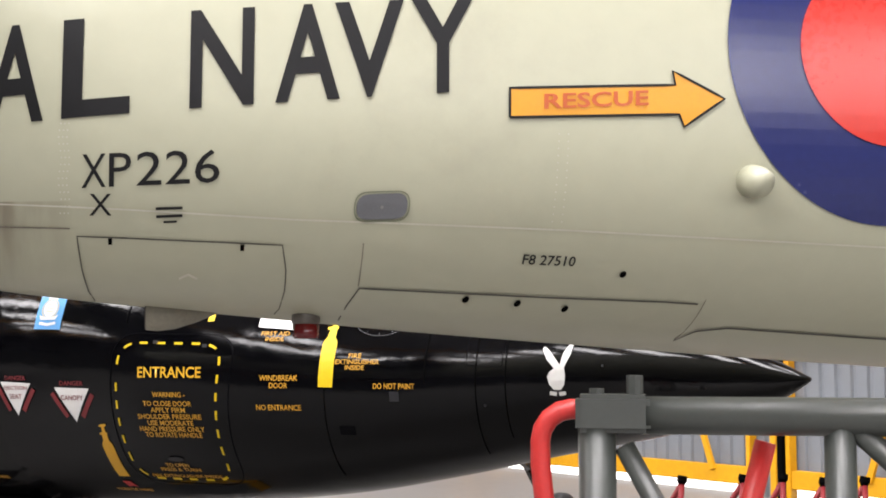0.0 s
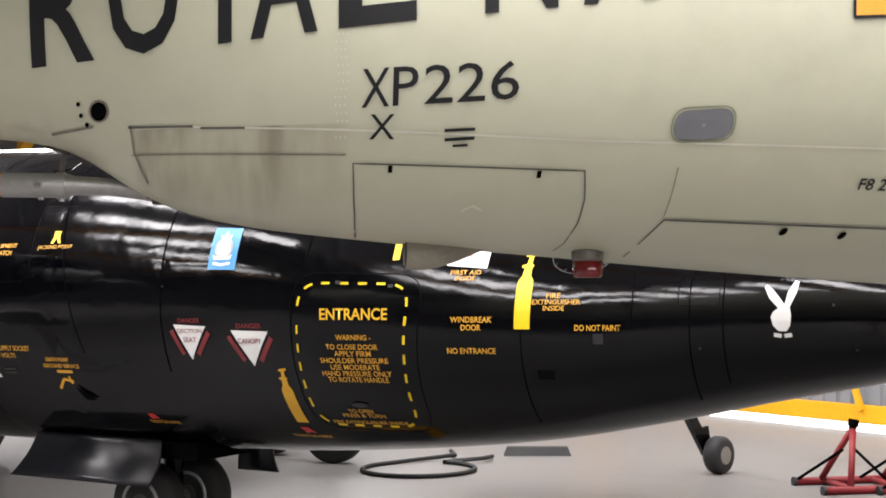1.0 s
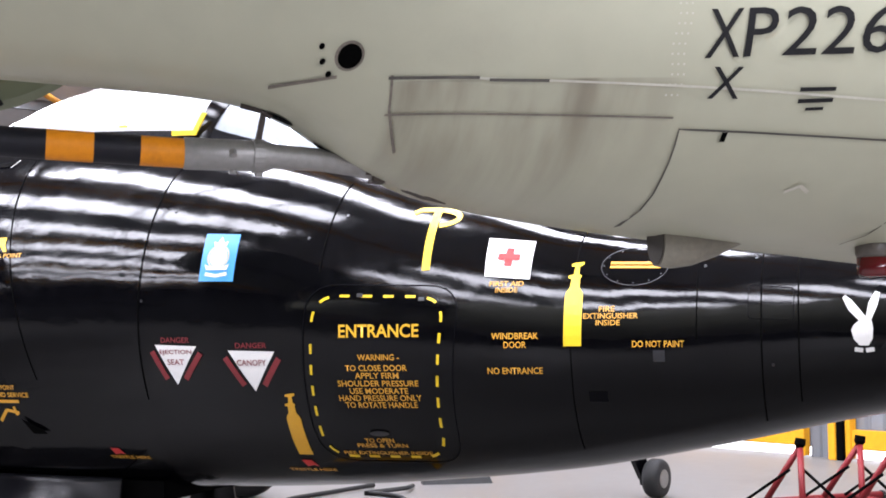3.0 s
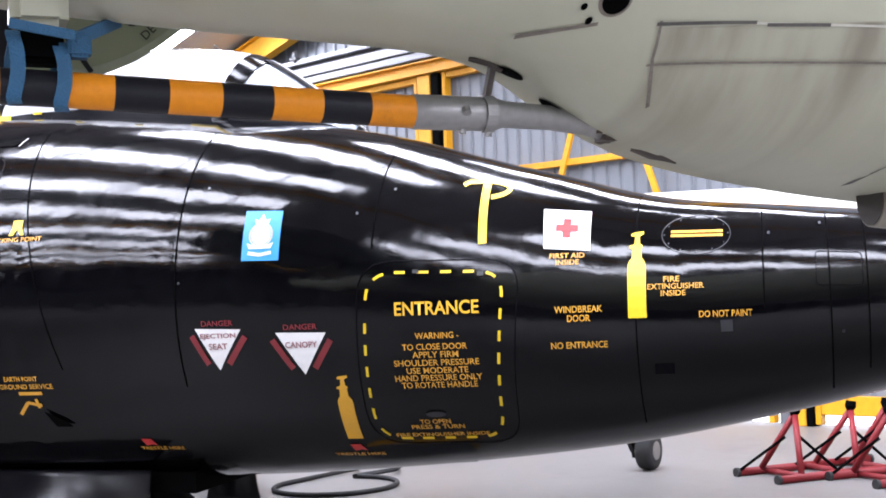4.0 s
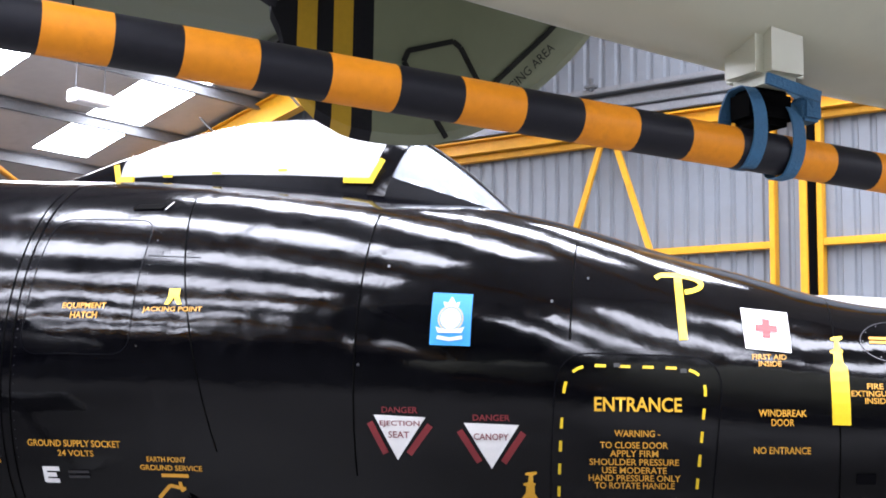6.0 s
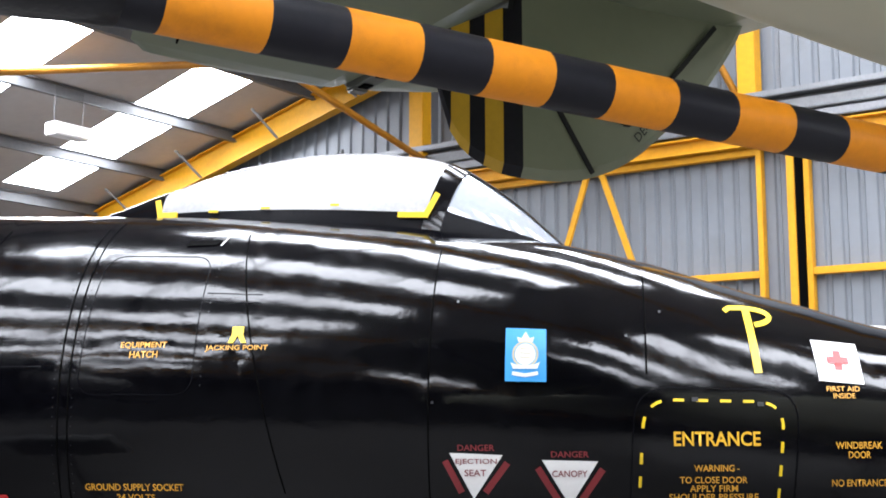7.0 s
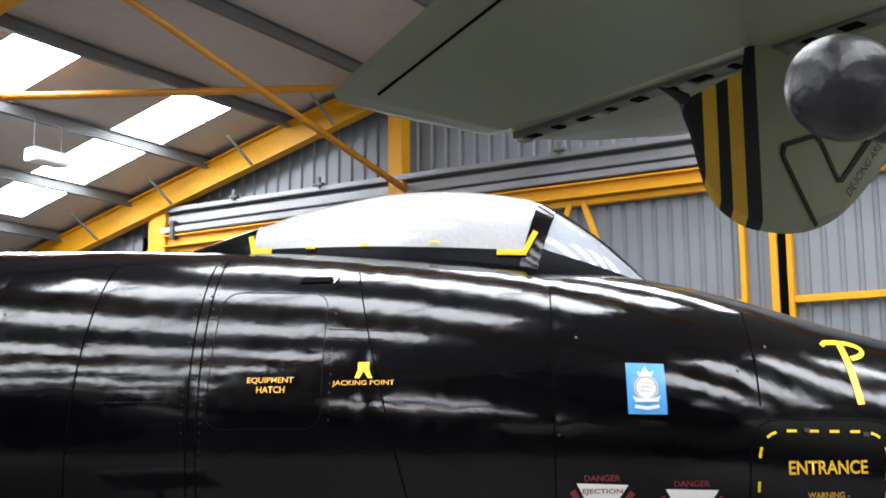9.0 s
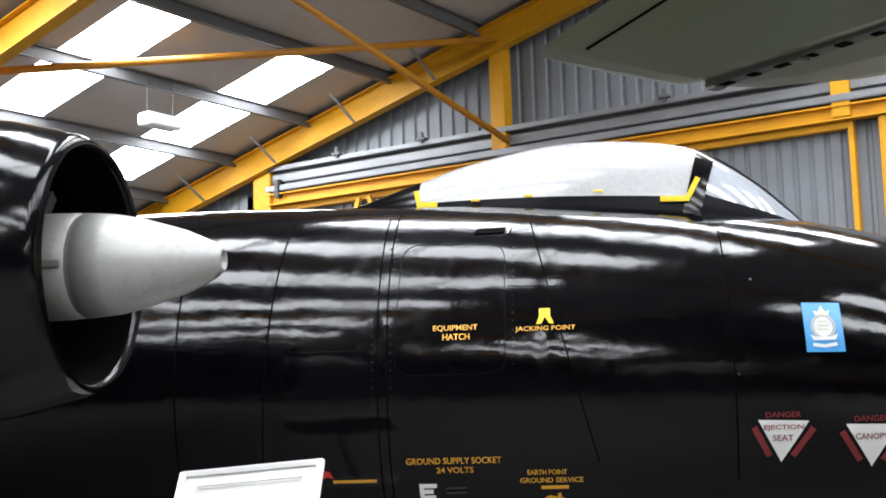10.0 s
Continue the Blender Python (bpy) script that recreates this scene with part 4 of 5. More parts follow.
jm("nose_hatch", strokes(jet_side, [round_path(((3.99, 1.66), (4.2, 1.645), (4.2, 1.49), (3.99, 1.50)), 0.02)], 0.0035, 0.002, True), SATIN)
for k in range(12):
    a = 2 * math.pi * k / 12
    p = (3.44 + 0.15 * math.cos(a), 1.767 + 0.087 * math.sin(a))
    jm("panel_screw", flat_mesh(jet_side, [disc(p[0], p[1], 0.004, 0.004, 8)], 0.003), SEAM)

# entrance door
jm("door_seam", strokes(jet_side, [round_path(((1.875, 1.69), (2.63, 1.675), (2.55, 0.765), (1.82, 0.775)), 0.16)], 0.006, 0.002, True), SATIN)
loop = [Vector(p) for p in round_path(((1.915, 1.632), (2.555, 1.62), (2.475, 0.803), (1.858, 0.808)), 0.13, 8)]
loop.append(loop[0])
dense = []
for a, b in zip(loop, loop[1:]):
    n = max(1, int((b - a).length / 0.005))
    dense += [a + (b - a) * k / n for k in range(n)]
run, dashes, last, on = 0.0, [], dense[0], [dense[0]]
for p in dense[1:]:
    run += (p - last).length
    last = p
    if run % 0.106 < 0.056:
        on.append(p)
    elif on:
        if len(on) > 3:
            dashes.append([on[0], on[len(on) // 2], on[-1]])
        on = []
for d in dashes:
    jm("door_dash", strokes(jet_side, [d], 0.0135, 0.004, seg=0.01), YEL)
jet_text("ENTRANCE", 2.24, 1.455, 0.393, 0.066, mat("bright_amber", (0.65, 0.36, 0.02), 0.4, vary=0.08, scale=30), weight=0.02)
jet_text("WARNING -", 2.235, 1.324, 0.205, 0.030)
for body, z, wd in (("TO CLOSE DOOR", 1.271, 0.305), ("APPLY FIRM", 1.233, 0.217), ("SHOULDER PRESSURE", 1.194, 0.403), ("USE MODERATE", 1.156, 0.292), ("HAND PRESSURE ONLY", 1.120, 0.414), ("TO ROTATE HANDLE", 1.085, 0.362)):
    jet_text(body, 2.22, z, wd, 0.030)
jet_text("TO OPEN", 2.155, 0.896, 0.15, 0.024)
jet_text("PRESS & TURN", 2.16, 0.868, 0.26, 0.022)
jet_text("FIRE EXTINGUISHER INSIDE", 2.17, 0.826, 0.46, 0.019)
jm("door_handle", flat_mesh(jet_side, [disc(2.17, 0.935, 0.05, 0.014, 16)], 0.006), SEAM)
for s, z in ((2.145, 1.632), (2.445, 1.61)):
    jm("door_fastener", strokes(jet_side, [((s - 0.015, z), (s + 0.015, z))], 0.02, 0.006), SEAM)

# warning triangles
MAROON = mat("maroon_lettering", (0.16, 0.01, 0.014), 0.5, vary=0.2, scale=30)
for tri, words in ((((1.028, 1.392), (1.274, 1.383), (1.135, 1.183)), ("EJECTION", "SEAT")), (((1.45, 1.361), (1.703, 1.355), (1.572, 1.152)), ("CANOPY",))):
    a, b, c = (Vector(p) for p in tri)
    t = jm("warning_triangle", flat_mesh(jet_side, [tri], 0.004), WHITE, "white ejection warning triangle with red edging")
    mid = (a + b) / 2
    part("edging", strokes(jet_side, [[a + Vector((-0.02, -0.035)), c + Vector((-0.055, 0.03))]], 0.03, 0.004), MAROON, t)
    part("edging", strokes(jet_side, [[b + Vector((0.02, -0.035)), c + Vector((0.055, 0.03))]], 0.03, 0.004), MAROON, t)
    part("lettering", letters(jet_side, "DANGER", mid.x, mid.y + 0.028, 0.17, 0.028, 0.004), MAROON, t)
    if len(words) == 2:
        part("lettering", letters(jet_side, "EJECTION", mid.x, mid.y - 0.036, 0.19, 0.03, 0.007), MAROON, t)
        part("lettering", letters(jet_side, "SEAT", mid.x - 0.005, mid.y - 0.085, 0.10, 0.03, 0.007), MAROON, t)
    else:
        part("lettering", letters(jet_side, "CANOPY", mid.x - 0.002, mid.y - 0.058, 0.16, 0.03, 0.007), MAROON, t)

# crest panel: plain pale emblem on blue
crest = jm("crest_panel", flat_mesh(jet_side, [[(1.284, 1.966), (1.472, 1.959), (1.474, 1.712), (1.285, 1.716)]], 0.004), BLUE, "blue square with a pale emblem")
PALE = mat("pale_emblem", (0.55, 0.58, 0.58), 0.45, vary=0.25, scale=60)
CREST_GOLD = mat("faded_gold_emblem", (0.42, 0.40, 0.28), 0.45, vary=0.25, scale=60)
part("emblem", flat_mesh(jet_side, [disc(1.377, 1.84, 0.048, 0.050, 24)], 0.007), PALE, crest)
part("emblem_ring", strokes(jet_side, [disc(1.377, 1.84, 0.056, 0.058, 28)], 0.009, 0.0075, True), CREST_GOLD, crest)
part("emblem", flat_mesh(jet_side, [[(1.322, 1.772), (1.432, 1.772), (1.445, 1.802), (1.415, 1.79), (1.339, 1.79), (1.309, 1.802)]], 0.0085), PALE, crest)
part("emblem", strokes(jet_side, [((1.318, 1.752), (1.377, 1.742), (1.436, 1.752))], 0.017, 0.007), PALE, crest)
part("emblem", flat_mesh(jet_side, [[(1.345, 1.897), (1.41, 1.897), (1.416, 1.921), (1.396, 1.914), (1.377, 1.946), (1.358, 1.914), (1.338, 1.921)]], 0.007), PALE, crest)
for z in (1.865, 1.845, 1.825):
    part("emblem_detail", strokes(jet_side, [((1.352, z), (1.402, z - 0.003))], 0.006, 0.0095), CREST_GOLD, crest)

# yellow hooked bar
jm("yellow_bar", strokes(jet_side, [((2.422, 2.075), (2.447, 1.755))], 0.038, 0.004), YEL)
arc = [(2.42 + 0.115 * math.sin(a), 2.035 + 0.045 * math.cos(a)) for a in [0.05 * k * math.pi for k in range(0, 19)]]
jm("yellow_hook", strokes(jet_side, [[(2.315, 2.062), (2.34, 2.08), (2.42, 2.083)] + arc], 0.026, 0.0045, seg=0.015), YEL)

# first aid panel
aid = jm("first_aid_panel", flat_mesh(jet_side, [[(2.717, 1.92), (2.94, 1.901), (2.946, 1.703), (2.732, 1.72)]], 0.004), WHITE, "white panel with a red cross")
part("red_cross", flat_mesh(jet_side, [[(2.815, 1.772), (2.852, 1.769), (2.852, 1.862), (2.815, 1.865)]], 0.007), RED, aid)
part("red_cross", flat_mesh(jet_side, [[(2.782, 1.836), (2.782, 1.803), (2.886, 1.797), (2.886, 1.83)]], 0.0085), RED, aid)
jet_text("FIRST AID", 2.841, 1.682, 0.16, 0.025)
jet_text("INSIDE", 2.843, 1.650, 0.105, 0.025)


def bottle(cx, top, bot, wd, lean, material):
    """Painted cylinder symbol."""
    h = top - bot
    pts = [(-0.5, 0.0), (0.5, 0.0), (0.5, 0.58), (0.46, 0.63), (0.27, 0.69), (0.24, 0.80), (0.30, 0.81), (0.30, 0.835), (0.17, 0.845), (0.13, 0.94), (0.36, 0.965), (0.34, 1.0), (-0.2, 0.985), (-0.34, 0.97), (-0.32, 0.945), (-0.11, 0.94), (-0.15, 0.845), (-0.42, 0.83), (-0.42, 0.80), (-0.24, 0.79), (-0.27, 0.69), (-0.46, 0.63), (-0.5, 0.58)]
    return flat_mesh(jet_side, [[(cx + x * wd + lean * (y - 0.5) * h, bot + y * h) for x, y in pts]], 0.004)


jm("bottle_symbol", bottle(3.163, 1.79, 1.372, 0.085, 0.0, YEL), YEL, "bright yellow extinguisher symbol")
jm("bottle_symbol", bottle(1.737, 1.144, 0.81, 0.078, 0.08, AMBER), mat("deep_amber", (0.6, 0.31, 0.015), 0.4, vary=0.1, scale=20), "amber extinguisher symbol")
jet_text("FIRE", 3.324, 1.552, 0.075, 0.027)
jet_text("EXTINGUISHER", 3.343, 1.518, 0.262, 0.027)
jet_text("INSIDE", 3.331, 1.485, 0.115, 0.027)
jet_text("WINDBREAK", 2.893, 1.424, 0.22, 0.032)
jet_text("DOOR", 2.893, 1.381, 0.105, 0.032)
jet_text("NO ENTRANCE", 2.89, 1.254, 0.26, 0.032)
jet_text("DO NOT PAINT", 3.57, 1.381, 0.245, 0.032)
jet_text("EARTH POINT", -0.02, 1.158, 0.2, 0.026)
jet_text("GROUND SERVICE", 0.0, 1.117, 0.32, 0.026)
jm("stencil_bar", strokes(jet_side, [((-0.055, 1.08), (0.085, 1.08))], 0.018, 0.004), AMBER)
jm("arrow_symbol", strokes(jet_side, [((-0.09, 0.965), (-0.02, 1.03)), ((0.035, 1.05), (0.04, 1.0)), ((-0.02, 1.03), (0.06, 1.015))], 0.018, 0.004), AMBER)
jet_text("EQUIPMENT", -0.462, 1.898, 0.231, 0.033)
jet_text("HATCH", -0.458, 1.853, 0.14, 0.033)
jet_text("JACKING POINT", 0.0, 1.879, 0.307, 0.031)
jm("jack_symbol", flat_mesh(jet_side, [[(-0.03, 1.945), (-0.03, 1.985), (0.027, 1.985), (0.027, 1.945), (0.045, 1.905), (0.022, 1.905), (0.0, 1.94), (-0.02, 1.905), (-0.045, 1.905)]], 0.004), YEL)
jet_text("GROUND SUPPLY SOCKET", -0.494, 1.226, 0.49, 0.033)
jet_text("24 VOLTS", -0.49, 1.178, 0.19, 0.03)
jm("white_symbol", strokes(jet_side, [((-0.67, 1.03), (-0.67, 1.105)), ((-0.68, 1.098), (-0.59, 1.098)), ((-0.67, 1.068), (-0.61, 1.068)), ((-0.67, 1.038), (-0.60, 1.038))], 0.022, 0.004), WHITE)
jm("stencil_bar", strokes(jet_side, [((-0.545, 1.085), (-0.435, 1.087)), ((-0.545, 1.06), (-0.435, 1.062))], 0.012, 0.004), SEAM)
for s, z in ((0.586, 0.80), (1.715, 0.757), (-1.16, 1.165)):
    jm("red_symbol", flat_mesh(jet_side, [[(s - 0.04, z + 0.02), (s + 0.015, z + 0.02), (s + 0.035, z - 0.02), (s + 0.01, z - 0.012), (s - 0.03, z - 0.02)]], 0.004), RED)
jet_text("TRESTLE HERE", 0.64, 0.765, 0.25, 0.018)
jet_text("TRESTLE HERE", 1.70, 0.717, 0.26, 0.016)
jm("stencil_bar", strokes(jet_side, [((-1.13, 1.13), (-0.9, 1.13))], 0.016, 0.004), AMBER)
# white nose emblem as a plain shape
head = [(4.455, 1.44), (4.465, 1.40), (4.49, 1.37), (4.53, 1.37), (4.548, 1.40), (4.552, 1.45), (4.545, 1.49), (4.575, 1.56), (4.585, 1.615), (4.565, 1.622), (4.535, 1.57), (4.52, 1.505), (4.50, 1.53), (4.46, 1.58), (4.43, 1.605), (4.42, 1.59), (4.445, 1.535), (4.49, 1.485), (4.465, 1.465)]
jm("nose_emblem", flat_mesh(jet_side, [head], 0.004), WHITE, "plain white emblem shape")
jm("nose_emblem_base", strokes(jet_side, [((4.468, 1.352), (4.505, 1.347)), ((4.518, 1.347), (4.555, 1.352))], 0.02, 0.004), WHITE)
for s, z in ((4.75, 1.50), (4.1, 1.28), (4.85, 1.28)):
    jm("fastener", strokes(jet_side, [((s, z - 0.007), (s, z + 0.007))], 0.013, 0.003), SEAM)

# canopy sill marks
for pts in (((-0.785, 2.775), (-0.77, 2.70), (-0.67, 2.695)), ((0.66, 2.632), (0.80, 2.628), (0.86, 2.735))):
    bm = bmesh.new()
    loops = []
    p = [Vector((s, C_Y - smooth_at(C_WID, s) - 0.014, z)) for s, z in pts]
    for a, b in ((p[0], p[1]), (p[1], p[2])):
        d = (b - a).normalized() * 0.012
        beam(bm, a - d, b + d, 0.03, 0.012, (0, 1, 0))
    jm("canopy_mark", bm, YEL, "yellow corner mark")
for s in (-0.42, -0.1, 0.3):
    jm("canopy_mark", boxed((s - 0.025, C_Y - smooth_at(C_WID, s) - 0.02, 2.690), (s + 0.025, C_Y - smooth_at(C_WID, s) - 0.004, 2.702)), YEL, "small yellow mark")


# ---- markings of the naval aircraft ----
def nm(name, bm, material, label=""):
    return part(name, bm, material, navy, label)


SL = 0.085
for c, s0, s1, wt in (("R", 0.18, 0.355, 0.0), ("O", 0.395, 0.585, 0.0), ("Y", 0.615, 0.80, 0.0), ("A", 0.775, 0.95, 0.0), ("L", 1.004, 1.204, 0.0), ("N", 1.379, 1.568, 0.0), ("A", 1.632, 1.825, 0.0), ("V", 1.808, 2.018, 0.0), ("Y", 2.04, 2.235, 0.0)):
    m = (s0 + s1) / 2
    nm("letter", letters(navy_side, c, m, 2.308 + SL * m, s1 - s0, 0.30, 0.004, SL, 0.018), MARK_BLK)
for c, s0, s1 in (("X", 1.066, 1.138), ("P", 1.147, 1.212), ("2", 1.228, 1.302), ("2", 1.313, 1.386), ("6", 1.40, 1.473)):
    m = (s0 + s1) / 2
    nm("letter", letters(navy_side, c, m, 2.042 + 0.045 * m, s1 - s0, 0.097, 0.004, 0.045, 0.0), MARK_BLK)
nm("lettering", letters(navy_side, "X", 1.122, 1.994, 0.066, 0.062, 0.004, 0.0, 0.0), MARK_BLK)
for path in (((1.286, 1.983), (1.366, 1.986)), ((1.288, 1.960), (1.366, 1.964)),):
    nm("stencil_bar", strokes(navy_side, [path], 0.008, 0.004), MARK_BLK)
nm("stencil_bar", strokes(navy_side, [((1.31, 1.945), (1.35, 1.947))], 0.006, 0.004), MARK_BLK)
arrow = [(2.325, 2.27), (2.868, 2.297), (2.885, 2.258), (3.02, 2.352), (2.848, 2.435), (2.856, 2.39), (2.325, 2.361)]
arrow = [(s + 0.02, z) for s, z in arrow]
a = nm("rescue_arrow", flat_mesh(navy_side, [arrow], 0.004), mat("rescue_orange", (0.60, 0.26, 0.008), 0.38, vary=0.06, scale=12), "orange rescue arrow with black edge")
part("edge", strokes(navy_side, [arrow], 0.008, 0.006, True), MARK_BLK, a)
part("lettering", letters(navy_side, "RESCUE", 2.62, 2.334, 0.335, 0.048, 0.008, 0.07, 0.02), mat("rescue_red", (0.42, 0.07, 0.008), 0.4), a)
r = nm("roundel", flat_mesh(navy_side, [disc(3.63, 2.53, 0.575, 0.565, 96)], 0.004), ROUND_BLUE, "blue roundel with a red centre")
part("centre", flat_mesh(navy_side, [disc(3.63, 2.53, 0.33, 0.315, 72)], 0.008), ROUND_RED, r)
part("recess", flat_mesh(navy_side, [disc(3.63, 2.41, 0.03, 0.02, 16)], 0.012), DARK, r)
bm = bmesh.new()
y0 = navy_side(3.14, 2.09)
tube(bm, [(3.14, -y0 + 0.02, 2.10), (3.142, -y0 - 0.05, 2.085), (3.15, -y0 - 0.075, 2.075), (3.155, -y0 - 0.08, 2.07)], [0.055, 0.05, 0.042, 0.02], 20)
part("side_fairing", bm, GREY_SKY, navy, "pale rounded fairing", True)
p = nm("oval_plate", flat_mesh(navy_side, [round_path(((1.888, 2.030), (2.043, 2.038), (2.043, 1.963), (1.888, 1.957)), 0.036)], 0.006), mat("plate_grey", (0.13, 0.135, 0.145), 0.4, 0.3, vary=0.12, scale=30), "grey rounded metal plate")
part("rim", strokes(navy_side, [round_path(((1.882, 2.036), (2.049, 2.044), (2.049, 1.957), (1.882, 1.951)), 0.04)], 0.004, 0.005, True), TAIL_GREY, p)
part("screw", flat_mesh(navy_side, [disc(1.965, 1.996, 0.005, 0.005, 10)], 0.009), METAL, p)
RIDGE = mat("worn_seam", (0.47, 0.455, 0.38), 0.45, vary=0.15, scale=30)
LINE = mat("dark_seam", (0.07, 0.065, 0.055), 0.7, vary=0.5, scale=25)
GRIME = mat("grimy_seam", (0.15, 0.13, 0.105), 0.7, vary=0.5, scale=25)
nm("skin_seam", strokes(navy_side, [((0.62, 2.006), (1.06, 1.986), (1.7, 1.955), (2.54, 1.935), (3.62, 1.899), (4.5, 1.87))], 0.0045, 0.003), RIDGE)
for path in (((0.44, 2.012), (0.62, 2.008)), ((0.64, 2.003), (0.76, 2.0)),):
    nm("skin_seam", strokes(navy_side, [path], 0.006, 0.005), LINE)
nm("skin_seam", strokes(navy_side, [((0.447, 2.017), (0.452, 1.95), (0.47, 1.90), (0.485, 1.87))], 0.005, 0.004), GRIME)
for path in (((0.445, 1.942), (1.03, 1.926)),):
    nm("skin_seam", strokes(navy_side, [path], 0.004, 0.004), GRIME)
nm("skin_seam", strokes(navy_side, [((0.21, 2.012), (0.34, 2.02))], 0.006, 0.004), GRIME)
hatch = nm("belly_hatch", strokes(navy_side, [((1.085, 1.725), (1.072, 1.75), (1.06, 1.81), (1.05, 1.904), (1.36, 1.893), (1.672, 1.882), (1.69, 1.81), (1.695, 1.75), (1.69, 1.70), (1.68, 1.684))], 0.004, 0.004), LINE, "dark outline of a belly hatch")
for s, z in ((1.15, 1.895), (1.55, 1.88)):
    part("latch", flat_mesh(navy_side, [[(s - 0.006, z - 0.014), (s + 0.006, z - 0.014), (s + 0.006, z + 0.004), (s - 0.006, z + 0.004)]], 0.006), DARK, hatch)
part("dent", strokes(navy_side, [((1.36, 1.785), (1.388, 1.797), (1.416, 1.785))], 0.006, 0.005), RIDGE, hatch)
nm("skin_seam", strokes(navy_side, [((1.90, 1.665), (1.905, 1.71), (1.93, 1.758), (2.25, 1.745), (2.56, 1.733), (2.95, 1.722), (3.06, 1.716))], 0.005, 0.004), LINE)
nm("skin_seam", strokes(navy_side, [((3.08, 1.60), (3.12, 1.63), (3.22, 1.64), (3.9, 1.60))], 0.005, 0.004), LINE)
for path in (((1.92, 1.89), (1.925, 1.765)), ((3.08, 1.73), (3.08, 1.60)), ):
    nm("skin_seam", strokes(navy_side, [path], 0.003, 0.004), GRIME)
for s, z in ((2.455, 1.716), (2.281, 1.727), (2.768, 1.806), (2.62, 1.70)):
    nm("screw", flat_mesh(navy_side, [disc(s, z, 0.011, 0.010, 12)], 0.005), DARK)
nm("lettering", letters(navy_side, "F8 27510", 2.515, 1.845, 0.172, 0.03, 0.004, -0.03, 0.012), MARK_BLK)
for k in range(3):
    rr = [((1.0 + 0.012 * k + 0.004 * math.sin(j), 1.97 + 0.02 * j), (1.004 + 0.012 * k + 0.004 * math.sin(j), 1.97 + 0.02 * j)) for j in range(14)]
    tagged(nm("rivet_row", strokes(navy_side, rr, 0.004, 0.004), RIDGE), kind="stuff")
for s0 in (2.50, 2.53):
    rr = [((s0, 1.96 + 0.022 * j), (s0 + 0.004, 1.96 + 0.022 * j)) for j in range(13)]
    tagged(nm("rivet_row", strokes(navy_side, rr, 0.004, 0.004), RIDGE), kind="stuff")
# drain pipe hole
pipe = nm("pipe_end", flat_mesh(navy_side, [disc(0.359, 2.058, 0.029, 0.029, 28)], 0.003), GRIME, "sooty round pipe end in the skin")
# flat black disc paints the shade inside the pipe
part("pipe_bore", flat_mesh(navy_side, [disc(0.359, 2.058, 0.0235, 0.0235, 28)], 0.006), DARK, pipe)
for ds, dz in ((-0.055, 0.022), (-0.05, -0.006), (-0.035, -0.03)):
    nm("screw", flat_mesh(navy_side, [disc(0.357 + ds, 2.057 + dz, 0.006, 0.006, 10)], 0.005), DARK)
# belly fittings
def skid_ring(s, w1, z1):
    return [(s, -0.03 + w1 * math.cos(a), 1.70 + (1.70 - z1) * math.sin(a)) for a in [math.pi + math.pi * k / 14 for k in range(15)]] + [(s, -0.03 + w1, 1.76), (s, -0.03 - w1, 1.76)]


# hull grey darkened: the belly's shade on the skid is put into its colour
part("tail_skid", rings(bmesh.new(), [skid_ring(*q) for q in ((1.25, 0.05, 1.628), (1.29, 0.052, 1.624), (1.35, 0.048, 1.632), (1.42, 0.036, 1.655), (1.50, 0.018, 1.69))]), mat("shaded_skid_paint", (0.19, 0.175, 0.135), 0.5, vary=0.2, scale=14, dirt=(0.08, 0.065, 0.05), dirt_amount=0.5), navy, "blunt belly skid fairing")
# near-black plate paints the shade on the skid's aft face
part("skid_face", rings(bmesh.new(), [skid_ring(1.246, 0.046, 1.632), skid_ring(1.249, 0.046, 1.632)]), mat("skid_face_shade", (0.035, 0.03, 0.024), 0.7, vary=0.4, scale=20), navy, "aft face coloured dark for its shade")
part("lamp_cap", tube(bmesh.new(), [(1.79, -0.2, 1.72), (1.79, -0.2, 1.655), (1.79, -0.2, 1.648)], [0.05, 0.049, 0.046], 24), mat("lamp_cap_brown", (0.07, 0.06, 0.05), 0.35, vary=0.3, scale=20), navy, "", True)
part("belly_lamp", tube(bmesh.new(), [(1.79, -0.2, 1.65), (1.79, -0.2, 1.605), (1.79, -0.2, 1.598), (1.79, -0.2, 1.597)], [0.046, 0.045, 0.04, 0.01], 24), mat("red_lens", (0.09, 0.004, 0.005), 0.15, vary=0.1), navy, "dark red belly lamp", True)
# hook bay


def belly(s, y):
    b, m, w = (smooth_at(q, s) for q in (N_BOT, N_MID, N_WID))
    e = navy_exp(s)
    y -= navy_keel(s) * (1 - (y / w) ** 2)
    return m - (m - b) * (1 - min(1.0, abs(y) / w) ** e) ** (1 / e)


for s0, y0, rs, ry in ((0.258, -0.075, 0.032, 0.024), (0.40, -0.045, 0.056, 0.03)):
    b2 = bmesh.new()
    for r0, r1 in ((0.0, 0.5), (0.5, 1.0)):
        loops = [[(s0 + r * rs * math.cos(a), y0 + r * ry * math.sin(a), belly(s0 + r * rs * math.cos(a), y0 + r * ry * math.sin(a)) - 0.004) for a in [2 * math.pi * k / 24 for k in range(24)]] for r in (max(r0, 0.02), r1)]
        rings(b2, loops, caps=False)
    # black patch on the belly skin paints the shade of an opening
    part("bay_opening", b2, DARK, navy, "black patch painted as a shaded round opening")

# finlet lines
def fin_line(paths, wd, m):
    bm = bmesh.new()
    for path in paths:
        for a, b in zip(path, path[1:]):
            beam(bm, (a[0], 1.65 - 0.0255, a[1]), (b[0], 1.65 - 0.0255, b[1]), wd, 0.004, (0, 1, 0))
    return nm("finlet_line", bm, m)


